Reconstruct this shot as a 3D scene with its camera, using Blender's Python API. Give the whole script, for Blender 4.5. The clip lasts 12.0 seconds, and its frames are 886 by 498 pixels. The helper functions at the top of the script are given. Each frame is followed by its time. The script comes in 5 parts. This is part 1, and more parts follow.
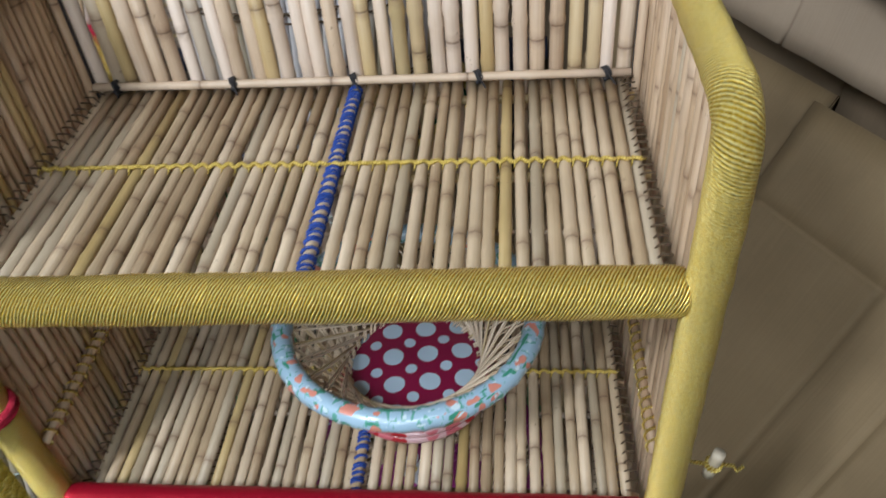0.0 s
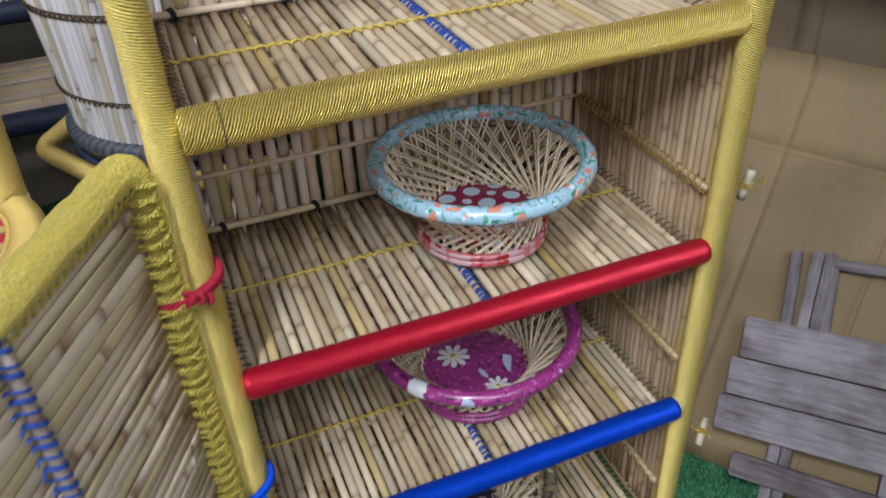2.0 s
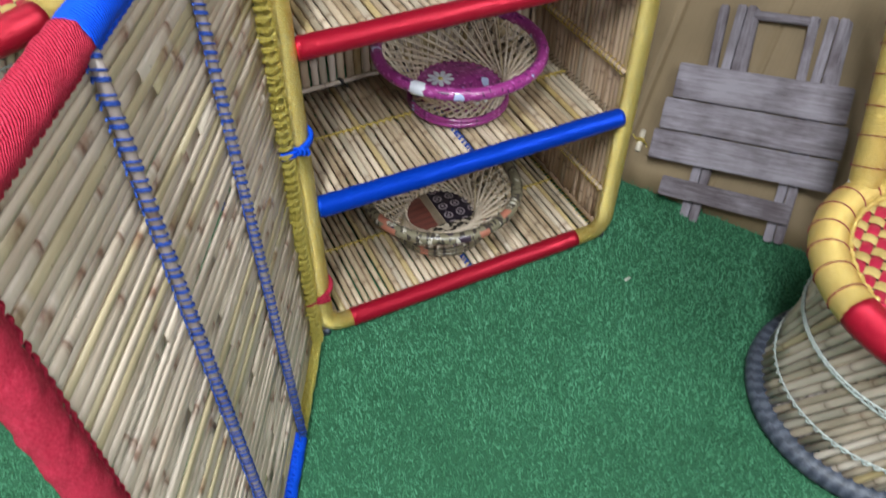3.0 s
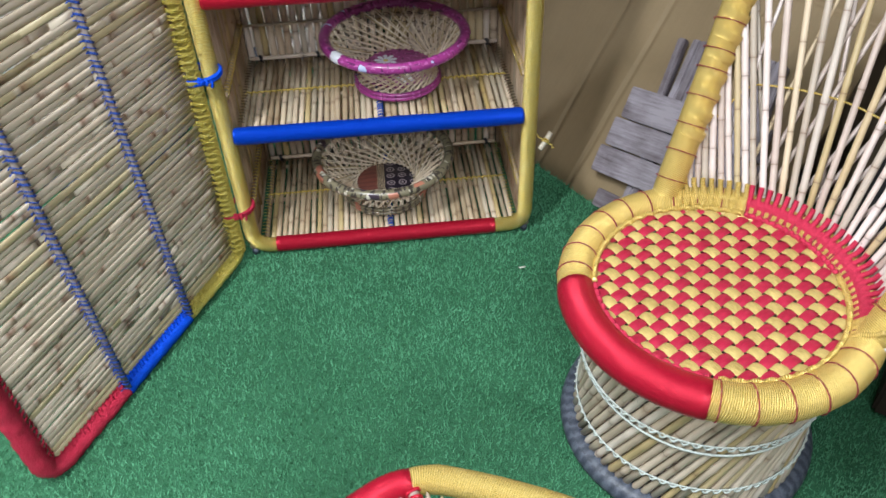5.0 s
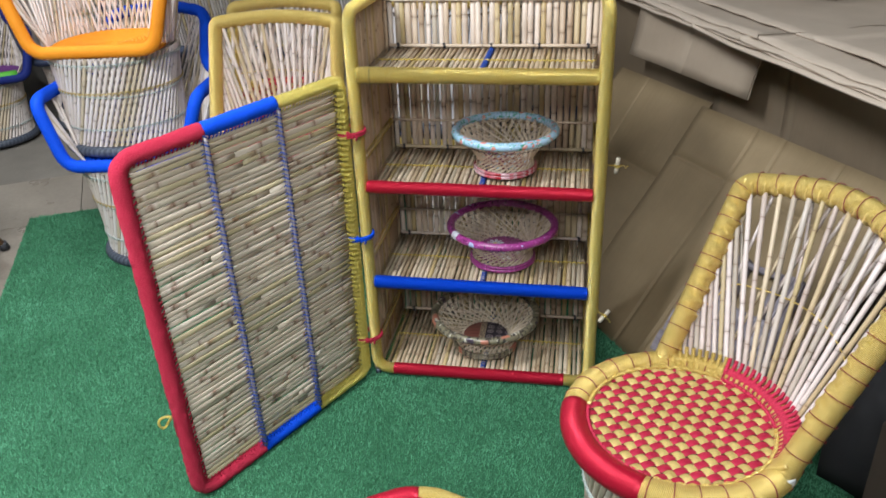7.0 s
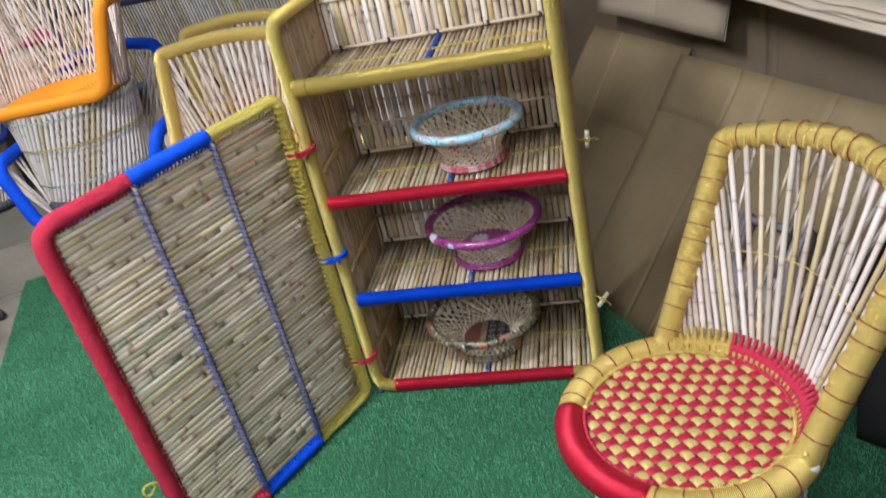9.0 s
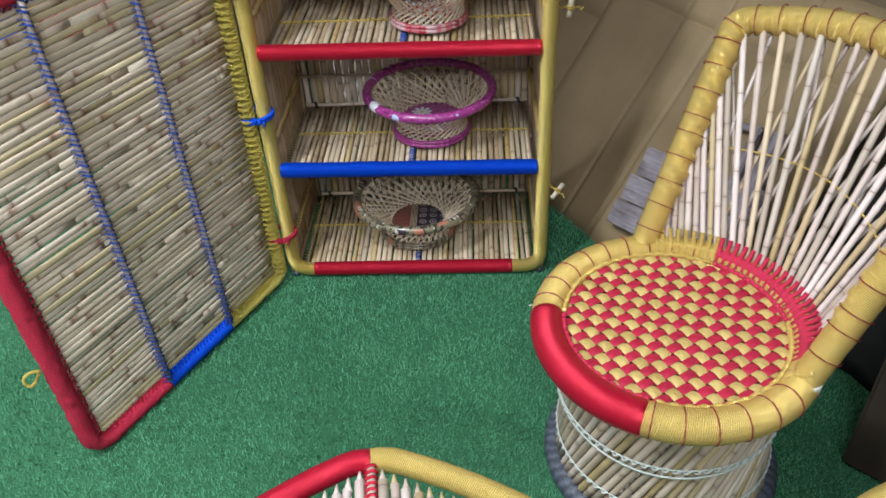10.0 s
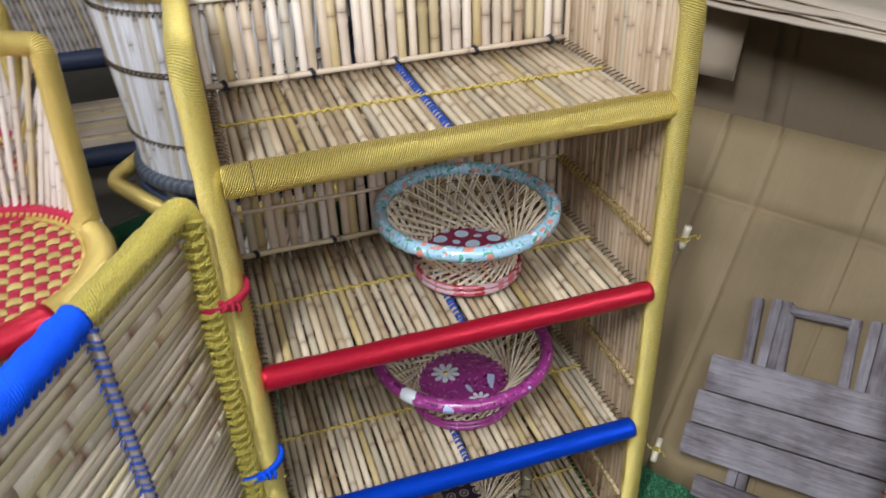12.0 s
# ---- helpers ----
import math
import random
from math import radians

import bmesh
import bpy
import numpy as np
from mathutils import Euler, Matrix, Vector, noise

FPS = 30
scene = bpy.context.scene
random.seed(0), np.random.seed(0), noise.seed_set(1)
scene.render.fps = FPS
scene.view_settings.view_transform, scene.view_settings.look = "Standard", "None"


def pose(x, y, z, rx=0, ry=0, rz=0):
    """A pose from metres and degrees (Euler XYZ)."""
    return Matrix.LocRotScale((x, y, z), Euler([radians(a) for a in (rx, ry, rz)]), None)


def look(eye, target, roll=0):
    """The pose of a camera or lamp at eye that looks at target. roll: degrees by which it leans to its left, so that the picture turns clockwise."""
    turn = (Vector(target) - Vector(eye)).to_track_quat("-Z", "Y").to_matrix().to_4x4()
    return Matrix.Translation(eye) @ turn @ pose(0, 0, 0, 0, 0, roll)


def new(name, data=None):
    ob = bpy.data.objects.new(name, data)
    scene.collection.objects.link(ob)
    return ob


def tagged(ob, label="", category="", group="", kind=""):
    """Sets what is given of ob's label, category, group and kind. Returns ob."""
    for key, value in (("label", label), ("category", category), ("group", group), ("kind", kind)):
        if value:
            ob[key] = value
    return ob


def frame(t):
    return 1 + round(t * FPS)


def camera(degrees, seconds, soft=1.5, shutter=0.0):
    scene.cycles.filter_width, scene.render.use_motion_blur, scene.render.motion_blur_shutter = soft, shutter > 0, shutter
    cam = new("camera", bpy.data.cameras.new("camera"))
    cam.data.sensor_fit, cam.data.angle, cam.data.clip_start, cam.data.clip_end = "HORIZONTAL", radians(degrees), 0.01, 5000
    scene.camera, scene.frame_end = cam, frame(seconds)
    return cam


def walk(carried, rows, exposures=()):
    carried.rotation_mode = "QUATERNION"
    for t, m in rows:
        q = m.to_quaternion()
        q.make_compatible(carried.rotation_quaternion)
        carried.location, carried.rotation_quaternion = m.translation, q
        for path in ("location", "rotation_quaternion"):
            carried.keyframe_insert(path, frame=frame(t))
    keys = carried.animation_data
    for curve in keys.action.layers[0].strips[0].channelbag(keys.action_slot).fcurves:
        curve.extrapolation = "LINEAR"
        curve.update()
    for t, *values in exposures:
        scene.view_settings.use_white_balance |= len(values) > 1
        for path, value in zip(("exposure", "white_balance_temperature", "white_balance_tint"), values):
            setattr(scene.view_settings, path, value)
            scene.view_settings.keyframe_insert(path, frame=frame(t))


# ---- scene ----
cam = camera(58.7, 12.0, shutter=0.25)
PATH = [
    (0, (0.478, -0.421, 1.35), (0.285, 1.06, 0.019), -5.4),
    (0.5, (0.427, -0.508, 1.285), (0.142, 1.0, 0.002), -7.4),
    (1, (0.226, -0.424, 1.219), (0.219, 1.072, -0.109), -10.8),
    (1.5, (0.126, -0.484, 1.239), (0.496, 1.092, 0.063), -4.2),
    (2, (-0.011, -0.66, 1.223), (0.566, 0.87, 0.072), -2.9),
    (2.5, (-0.136, -0.82, 1.243), (0.492, 0.62, 0.004), -0.3),
    (3, (-0.241, -0.948, 1.2), (0.386, 0.309, -0.224), 0.8),
    (3.5, (-0.207, -1.032, 1.202), (0.392, 0.164, -0.284), -0.3),
    (5.3, (0.445, -1.488, 1.248), (0.319, 0.025, -0.053), -2.8),
    (5.5, (0.506, -1.544, 1.289), (0.202, -0.024, 0.026), -3.2),
    (6, (0.519, -1.622, 1.348), (-0.013, -0.034, 0.255), -1.2),
    (6.5, (0.519, -1.794, 1.402), (0.091, -0.099, 0.432), -0.9),
    (7, (0.555, -1.91, 1.434), (0.23, -0.16, 0.522), -2.2),
    (7.2, (0.58, -1.92, 1.436), (0.251, -0.149, 0.567), -3.4),
    (8.8, (0.669, -1.757, 1.431), (0.245, -0.006, 0.563), -12.7),
    (9, (0.685, -1.736, 1.407), (0.267, -0.022, 0.464), -13.0),
    (9.5, (0.636, -1.68, 1.346), (0.321, -0.047, 0.235), -10.0),
    (10, (0.459, -1.57, 1.306), (0.37, 0.005, 0.077), -3.0),
    (10.5, (0.293, -1.413, 1.295), (0.256, 0.13, 0.024), 0.3),
    (11, (0.211, -1.153, 1.295), (0.132, 0.43, 0.074), -0.2),
    (11.5, (0.104, -0.98, 1.306), (0.253, 0.672, 0.188), -0.5),
    (12, (0.004, -0.866, 1.342), (0.495, 0.751, 0.272), -2.4),
]
walk(cam, [(t, look(eye, target, roll)) for t, eye, target, roll in PATH], [(0, -0.20), (0.5, -0.12), (1.0, 0.02), (1.5, -0.10), (2.5, -0.03), (3.5, 0.32), (5.5, 0.34), (6.5, 0.27), (7.2, 0.16), (8.8, 0.09), (9.5, 0.12), (10.5, 0.18), (11.2, 0.2), (12, 0.06)])


# ---------------------------------------------------------------- light
world = bpy.data.worlds.new("world")
scene.world = world
world.use_nodes = True
world.node_tree.nodes["Background"].inputs[0].default_value = (0.9, 0.95, 1.0, 1)
world.node_tree.nodes["Background"].inputs[1].default_value = 0.05


def area_light(x, y, z, sx, sy, watts, turn=0, colour=(0.94, 1.0, 1.04)):
    d = bpy.data.lights.new("lamp", "AREA")
    d.shape, d.size, d.size_y, d.energy, d.color = "RECTANGLE", sx, sy, watts, colour
    o = new("lamp", d)
    o.matrix_world = pose(x, y, z, 0, 0, turn)
    return o


CEIL = 2.75
# unseen ceiling lamps; the second is a fill added for the open door
LAMPS = [(-0.66, -1.40, 82, 59), (0.62, -1.95, 28, -31), (-1.8, 0.8, 35, -31), (0.2, -3.4, 74, -31), (-2.9, -1.3, 36, -31)]
for lx, ly, watts, turn_ in LAMPS:
    area_light(lx, ly, CEIL - 0.075, 1.18, 0.12, watts, turn_)


# ---------------------------------------------------------------- mesh helpers
class Geo:
    """Vertices, faces and uvs of one mesh."""

    def __init__(self):
        self.v, self.f, self.uv = [], [], []

    def face(self, ids, uv=None):
        self.f.append(tuple(ids))
        self.uv.extend(uv or [(0.0, 0.0)] * len(ids))

    def mesh(self, name, smooth=True):
        me = bpy.data.meshes.new(name)
        me.from_pydata([tuple(p) for p in self.v], [], self.f)
        lay = me.uv_layers.new(name="UVMap")
        lay.data.foreach_set("uv", [c for p in self.uv for c in p])
        if smooth:
            me.polygons.foreach_set("use_smooth", [True] * len(self.f))
        me.update()
        return me


def part(name, geo, material, parent=None, label="", smooth=True, matrix=None):
    """One mesh object, under a thing or a part."""
    me = geo if isinstance(geo, bpy.types.Mesh) else geo.mesh(name, smooth)
    if material and not me.materials:
        me.materials.append(material)
    ob = new(name, me)
    if parent:
        ob.parent = parent
    if matrix:
        ob.matrix_basis = matrix
    if label:
        ob["label"] = label
    return ob


def thing(name, label, category, matrix=None, group="", kind=""):
    ob = new(name)
    ob.empty_display_size = 0.05
    if matrix:
        ob.matrix_basis = matrix
    return tagged(ob, label, category, group, kind)


def rounded(pts, r, n=6, closed=False):
    """A polyline with its corners rounded."""
    pts = [Vector(p) for p in pts]
    out, m = [], len(pts)
    for i, p in enumerate(pts):
        if not closed and i in (0, m - 1):
            out.append(p)
            continue
        a, b = pts[i - 1], pts[(i + 1) % m]
        da, db = (a - p), (b - p)
        k = min(r, da.length * 0.48, db.length * 0.48)
        s, e = p + da.normalized() * k, p + db.normalized() * k
        for j in range(n + 1):
            t = j / n
            out.append(s.lerp(p, t).lerp(p.lerp(e, t), t))
    return out


def frames_along(pts, closed):
    """A tangent and two normals at each point, with no twist."""
    n, out = len(pts), []
    up = None
    for i, p in enumerate(pts):
        if closed:
            t = (pts[(i + 1) % n] - pts[i - 1]).normalized()
        else:
            t = (pts[min(i + 1, n - 1)] - pts[max(i - 1, 0)]).normalized()
        if up is None:
            up = t.orthogonal().normalized()
        up = (up - t * up.dot(t)).normalized()
        out.append((p, up, t.cross(up)))
    return out


def tube(geo, pts, r, sides=10, closed=False, caps=True, wobble=0.0, seed=0):
    """A swept round bar; uv in metres: along, around."""
    pts = [Vector(p) for p in pts]
    fr = frames_along(pts, closed)
    base, n = len(geo.v), len(pts)
    length = [0.0]
    for i in range(1, n + (1 if closed else 0)):
        length.append(length[-1] + (pts[i % n] - pts[i - 1]).length)
    for i, (p, a, b) in enumerate(fr):
        rr = r(length[i]) if callable(r) else r
        for j in range(sides):
            w = 2 * math.pi * j / sides
            k = rr * (1 + wobble * noise.noise((length[i] * 60 + seed, math.cos(w) * 2, math.sin(w) * 2 + seed)))
            geo.v.append(p + a * (math.cos(w) * k) + b * (math.sin(w) * k))
    rad = r(0) if callable(r) else r
    for i in range(n if closed else n - 1):
        i2 = (i + 1) % n
        for j in range(sides):
            j2 = (j + 1) % sides
            u0, u1 = length[i], length[i + 1]
            v0, v1 = 2 * math.pi * rad * j / sides, 2 * math.pi * rad * (j + 1) / sides
            geo.face((base + i * sides + j, base + i * sides + j2, base + i2 * sides + j2, base + i2 * sides + j),
                     [(u0, v0), (u0, v1), (u1, v1), (u1, v0)])
    if caps and not closed:
        geo.face([base + j for j in range(sides)][::-1])
        geo.face([base + (n - 1) * sides + j for j in range(sides)])
    return geo


def line(a, b, n):
    a, b = Vector(a), Vector(b)
    return [a.lerp(b, i / n) for i in range(n + 1)]


def ring_path(cx, cy, z, rx, ry, n=48, a0=0.0, a1=360.0):
    full = abs(a1 - a0) >= 359.9
    m = n if full else n + 1
    return [Vector((cx + rx * math.cos(radians(a0 + (a1 - a0) * i / n)), cy + ry * math.sin(radians(a0 + (a1 - a0) * i / n)), z)) for i in range(m)]


def box_into(geo, x0, x1, y0, y1, z0, z1, bevel=0.0):
    """A box with chamfered long edges."""
    bm = bmesh.new()
    bmesh.ops.create_cube(bm, size=1)
    for q in bm.verts:
        q.co = Vector(((x0 + x1) / 2 + q.co.x * (x1 - x0), (y0 + y1) / 2 + q.co.y * (y1 - y0), (z0 + z1) / 2 + q.co.z * (z1 - z0)))
    if bevel:
        bmesh.ops.bevel(bm, geom=bm.edges[:], offset=bevel, segments=2, affect="EDGES")
    bm.verts.ensure_lookup_table()
    base = len(geo.v)
    for q in bm.verts:
        geo.v.append(q.co.copy())
    for f in bm.faces:
        geo.face([base + q.index for q in f.verts], [(q.co.x + q.co.y, q.co.z) for q in f.verts])
    bm.free()
    return geo


# ---------------------------------------------------------------- materials
def mat(name):
    m = bpy.data.materials.new(name)
    m.use_nodes = True
    t = m.node_tree
    return m, t, t.nodes["Principled BSDF"]


def node(t, kind, **values):
    n = t.nodes.new(kind)
    for key, value in values.items():
        if key in n.inputs:
            n.inputs[key].default_value = value
    return n


def calc(t, op, a, b=None, c=None):
    n = t.nodes.new("ShaderNodeMath")
    n.operation = op
    for i, x in enumerate((a, b, c)):
        if x is None:
            continue
        if isinstance(x, (int, float)):
            n.inputs[i].default_value = x
        else:
            t.links.new(x, n.inputs[i])
    return n.outputs[0]


def ramp(t, fac, stops):
    n = t.nodes.new("ShaderNodeValToRGB")
    e = n.color_ramp.elements
    while len(e) < len(stops):
        e.new(0.5)
    for k, (p, c) in zip(e, stops):
        k.position, k.color = p, (*c, 1)
    t.links.new(fac, n.inputs[0])
    return n.outputs[0]


def mix(t, fac, a, b, mode="MIX"):
    n = t.nodes.new("ShaderNodeMix")
    n.data_type, n.blend_type = "RGBA", mode
    for x, s in ((fac, n.inputs[0]), (a, n.inputs[6]), (b, n.inputs[7])):
        if isinstance(x, (int, float)):
            s.default_value = x
        elif isinstance(x, tuple):
            s.default_value = (*x, 1)
        else:
            t.links.new(x, s)
    return n.outputs[2]


def noise_tex(t, vec, scale, detail=3.0, rough=0.5):
    n = node(t, "ShaderNodeTexNoise", Scale=scale, Detail=detail, Roughness=rough)
    if vec is not None:
        t.links.new(vec, n.inputs["Vector"])
    return n.outputs["Fac"]


def mapped(t, vec, scale=(1, 1, 1), add=None):
    n = t.nodes.new("ShaderNodeVectorMath")
    n.operation = "MULTIPLY_ADD"
    t.links.new(vec, n.inputs[0])
    n.inputs[1].default_value = scale
    if add is not None:
        t.links.new(add, n.inputs[2])
    return n.outputs[0]


def bump(t, b, height, strength=0.5, distance=0.002):
    n = node(t, "ShaderNodeBump", Strength=strength, Distance=distance)
    t.links.new(height, n.inputs["Height"])
    t.links.new(n.outputs[0], b.inputs["Normal"])


def coords(t, which="Object"):
    return t.nodes.new("ShaderNodeTexCoord").outputs[which]


def thread(name, dark, mid, light, pitch=0.0016, metal=0.0, rough=0.4, relief=0.6, sheen=0.0, slant=0.12, patch=0.25, spec=0.5, depth=0.0012, fuzz=0.9):
    """Yarn wound round a bar: fine windings, loose strands and worn patches."""
    m, t, b = mat(name)
    uv = coords(t, "UV")
    sep = t.nodes.new("ShaderNodeSeparateXYZ")
    t.links.new(uv, sep.inputs[0])
    wob = noise_tex(t, mapped(t, uv, (90, 60, 1)), 1.0, 2)
    phase = calc(t, "ADD", calc(t, "MULTIPLY", sep.outputs[0], 1 / pitch), calc(t, "MULTIPLY", sep.outputs[1], slant / pitch))
    phase = calc(t, "ADD", phase, calc(t, "MULTIPLY", wob, 1.0))
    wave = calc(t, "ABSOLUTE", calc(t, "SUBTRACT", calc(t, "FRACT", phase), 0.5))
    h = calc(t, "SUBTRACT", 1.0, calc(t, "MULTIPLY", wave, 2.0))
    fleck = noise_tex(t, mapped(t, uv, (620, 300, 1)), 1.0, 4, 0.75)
    # colour also carries groove shade and the glint of crests and flecks
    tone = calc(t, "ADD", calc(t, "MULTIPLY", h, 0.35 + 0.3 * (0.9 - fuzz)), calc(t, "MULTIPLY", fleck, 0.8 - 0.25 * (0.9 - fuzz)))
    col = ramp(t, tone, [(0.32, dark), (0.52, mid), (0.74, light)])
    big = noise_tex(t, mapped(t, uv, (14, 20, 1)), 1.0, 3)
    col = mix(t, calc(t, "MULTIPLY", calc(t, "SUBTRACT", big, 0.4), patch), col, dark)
    t.links.new(col, b.inputs["Base Color"])
    b.inputs["Metallic"].default_value = metal
    t.links.new(calc(t, "ADD", rough - 0.12, calc(t, "MULTIPLY", fleck, 0.25)), b.inputs["Roughness"])
    b.inputs["Sheen Weight"].default_value = sheen
    b.inputs["Specular IOR Level"].default_value = spec
    bump(t, b, calc(t, "ADD", calc(t, "MULTIPLY", h, 0.7), calc(t, "MULTIPLY", fleck, fuzz)), relief, depth)
    return m


def bamboo(name, pale, tan, brown, node_every=0.15, node_dark=0.55, island=False, rough=0.42, grey=0.25, spread=0.55, line_dark=0.65, yellow=(0.42, 0.30, 0.07), joint=(0.16, 0.085, 0.05), wax=0.0):
    """Split or whole cane: each piece has its own tone, streaks along it, joints and flecks."""
    pale, tan, brown = [(r * 0.98, g_ * 1.03, b_ * 1.31) for r, g_, b_ in (pale, tan, brown)]
    m, t, b = mat(name)
    if island:
        rnd = t.nodes.new("ShaderNodeNewGeometry").outputs["Random Per Island"]
        uv = coords(t, "UV")
        sep = t.nodes.new("ShaderNodeSeparateXYZ")
        t.links.new(uv, sep.inputs[0])
        along, vec, streak_scale = sep.outputs[0], uv, (9, 500, 1)
    else:
        rnd = t.nodes.new("ShaderNodeObjectInfo").outputs["Random"]
        vec = coords(t, "Object")
        sep = t.nodes.new("ShaderNodeSeparateXYZ")
        t.links.new(vec, sep.inputs[0])
        along, streak_scale = sep.outputs[2], (420, 420, 9)
    comb = t.nodes.new("ShaderNodeCombineXYZ")
    for i, k in enumerate((37.0, 91.0, 53.0)):
        t.links.new(calc(t, "MULTIPLY", rnd, k), comb.inputs[i])
    shift = comb.outputs[0]
    streak = noise_tex(t, mapped(t, vec, streak_scale, shift), 1.0, 4, 0.6)
    patchy = noise_tex(t, mapped(t, vec, (22, 22, 22), shift), 1.0, 3)
    own = calc(t, "FRACT", calc(t, "MULTIPLY", rnd, 17.31))
    tone = calc(t, "ADD", calc(t, "ADD", calc(t, "MULTIPLY", own, spread), (0.55 - spread) / 2), calc(t, "ADD", calc(t, "MULTIPLY", streak, 0.35), calc(t, "MULTIPLY", patchy, 0.3)))
    col = ramp(t, tone, [(0.22, brown), (0.5, tan), (0.85, pale)])
    greyed = calc(t, "GREATER_THAN", calc(t, "FRACT", calc(t, "MULTIPLY", rnd, 7.77)), 1 - grey)
    col = mix(t, calc(t, "MULTIPLY", greyed, 0.55), col, (0.33, 0.29, 0.22))
    ylw = calc(t, "GREATER_THAN", calc(t, "FRACT", calc(t, "MULTIPLY", rnd, 23.7)), 0.86)
    col = mix(t, calc(t, "MULTIPLY", ylw, 0.5), col, yellow)
    # joints
    ph = calc(t, "FRACT", calc(t, "ADD", calc(t, "MULTIPLY", along, 1 / node_every), calc(t, "MULTIPLY", rnd, 11.7)))
    d = calc(t, "ABSOLUTE", calc(t, "SUBTRACT", ph, 0.5))
    near = calc(t, "SUBTRACT", 1.0, calc(t, "DIVIDE", d, 0.075))
    near = calc(t, "MAXIMUM", near, 0.0)
    thin = calc(t, "MAXIMUM", calc(t, "SUBTRACT", 1.0, calc(t, "DIVIDE", d, 0.012)), 0.0)
    blot = noise_tex(t, mapped(t, vec, (160, 160, 160), shift), 1.0, 2)
    dk = calc(t, "MULTIPLY", calc(t, "MULTIPLY", near, node_dark), calc(t, "MULTIPLY", blot, 1.5))
    col = mix(t, dk, col, joint)
    if wax:
        # pale bloom on one side of each joint
        side = calc(t, "SUBTRACT", 1.0, calc(t, "DIVIDE", calc(t, "ABSOLUTE", calc(t, "SUBTRACT", ph, 0.535)), 0.028))
        col = mix(t, calc(t, "MULTIPLY", calc(t, "MAXIMUM", side, 0.0), wax), col, (0.62, 0.56, 0.48))
    col = mix(t, calc(t, "MULTIPLY", thin, line_dark), col, (0.11, 0.06, 0.035))
    spot = calc(t, "GREATER_THAN", noise_tex(t, mapped(t, vec, (70, 70, 60), shift), 1.0, 4, 0.7), 0.69)
    col = mix(t, calc(t, "MULTIPLY", spot, 0.5), col, (0.13, 0.085, 0.05))
    t.links.new(col, b.inputs["Base Color"])
    t.links.new(calc(t, "ADD", rough - 0.1, calc(t, "MULTIPLY", streak, 0.3)), b.inputs["Roughness"])
    bump(t, b, calc(t, "ADD", calc(t, "MULTIPLY", streak, 0.5), calc(t, "MULTIPLY", thin, -1.2)), 0.35, 0.001)
    return m


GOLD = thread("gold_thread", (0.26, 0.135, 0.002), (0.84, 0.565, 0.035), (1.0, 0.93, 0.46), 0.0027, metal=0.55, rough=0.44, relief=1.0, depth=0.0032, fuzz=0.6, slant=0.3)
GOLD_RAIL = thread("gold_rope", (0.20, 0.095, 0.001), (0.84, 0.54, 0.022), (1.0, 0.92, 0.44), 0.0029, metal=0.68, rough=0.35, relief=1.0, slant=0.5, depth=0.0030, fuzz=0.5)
BLUE_STITCH = thread("navy_stitch", (0.003, 0.012, 0.10), (0.012, 0.045, 0.28), (0.05, 0.12, 0.46), 0.0018, rough=0.55, relief=0.6, spec=0.2)
STITCH = thread("yellow_stitch", (0.26, 0.16, 0.015), (0.52, 0.37, 0.06), (0.8, 0.64, 0.2), 0.0020, metal=0.1, rough=0.45, relief=0.8)
GOLD_CHAIR = thread("gold_yarn", (0.34, 0.20, 0.016), (0.72, 0.50, 0.085), (1.0, 0.80, 0.34), 0.0029, metal=0.45, rough=0.38, relief=1.0, slant=0.15, depth=0.0024, fuzz=0.5)
GOLD_DOOR = thread("gold_lashing", (0.34, 0.22, 0.010), (0.84, 0.66, 0.09), (1.0, 0.95, 0.48), 0.0036, metal=0.40, rough=0.4, relief=1.0, slant=0.6, depth=0.0040, fuzz=1.6)
RED = thread("red_silk", (0.22, 0.001, 0.012), (0.44, 0.004, 0.026), (0.70, 0.02, 0.06), 0.0016, metal=0.5, rough=0.32, relief=0.6, patch=0.15, slant=0.25)
KNOT_RED = thread("red_knot_yarn", (0.30, 0.006, 0.028), (0.52, 0.020, 0.065), (0.66, 0.06, 0.12), 0.0016, rough=0.6, relief=0.9, spec=0.2)
BAND = thread("dark_red_thread", (0.10, 0.004, 0.008), (0.22, 0.012, 0.02), (0.32, 0.03, 0.04), 0.0016, rough=0.6)
RED_DOOR = thread("red_wool", (0.42, 0.008, 0.032), (0.66, 0.028, 0.075), (0.86, 0.10, 0.17), 0.0032, rough=0.65, relief=0.9, patch=0.10, spec=0.12, depth=0.0034, fuzz=1.9, slant=0.9)
BLUE = thread("blue_silk", (0.0005, 0.014, 0.26), (0.001, 0.042, 0.56), (0.004, 0.10, 0.80), 0.0014, metal=0.45, rough=0.36, relief=0.6, patch=0.1, spec=0.15, slant=0.25)
BLUE_DOOR = thread("blue_wool", (0.0005, 0.025, 0.36), (0.001, 0.06, 0.66), (0.004, 0.11, 0.85), 0.0028, rough=0.62, relief=0.7, patch=0.1, spec=0.15)
ORANGE = thread("orange_wool", (0.55, 0.14, 0.004), (0.80, 0.25, 0.012), (0.9, 0.38, 0.04), 0.0040, rough=0.55, relief=0.7, patch=0.15, spec=0.15)
NAVY = thread("navy_wool", (0.004, 0.007, 0.02), (0.010, 0.018, 0.05), (0.03, 0.045, 0.10), 0.0040, rough=0.5, relief=0.7)
NAVY_BLUE = thread("dark_blue_wool", (0.003, 0.006, 0.06), (0.008, 0.016, 0.14), (0.02, 0.04, 0.24), 0.0040, rough=0.55, relief=0.7, spec=0.2)
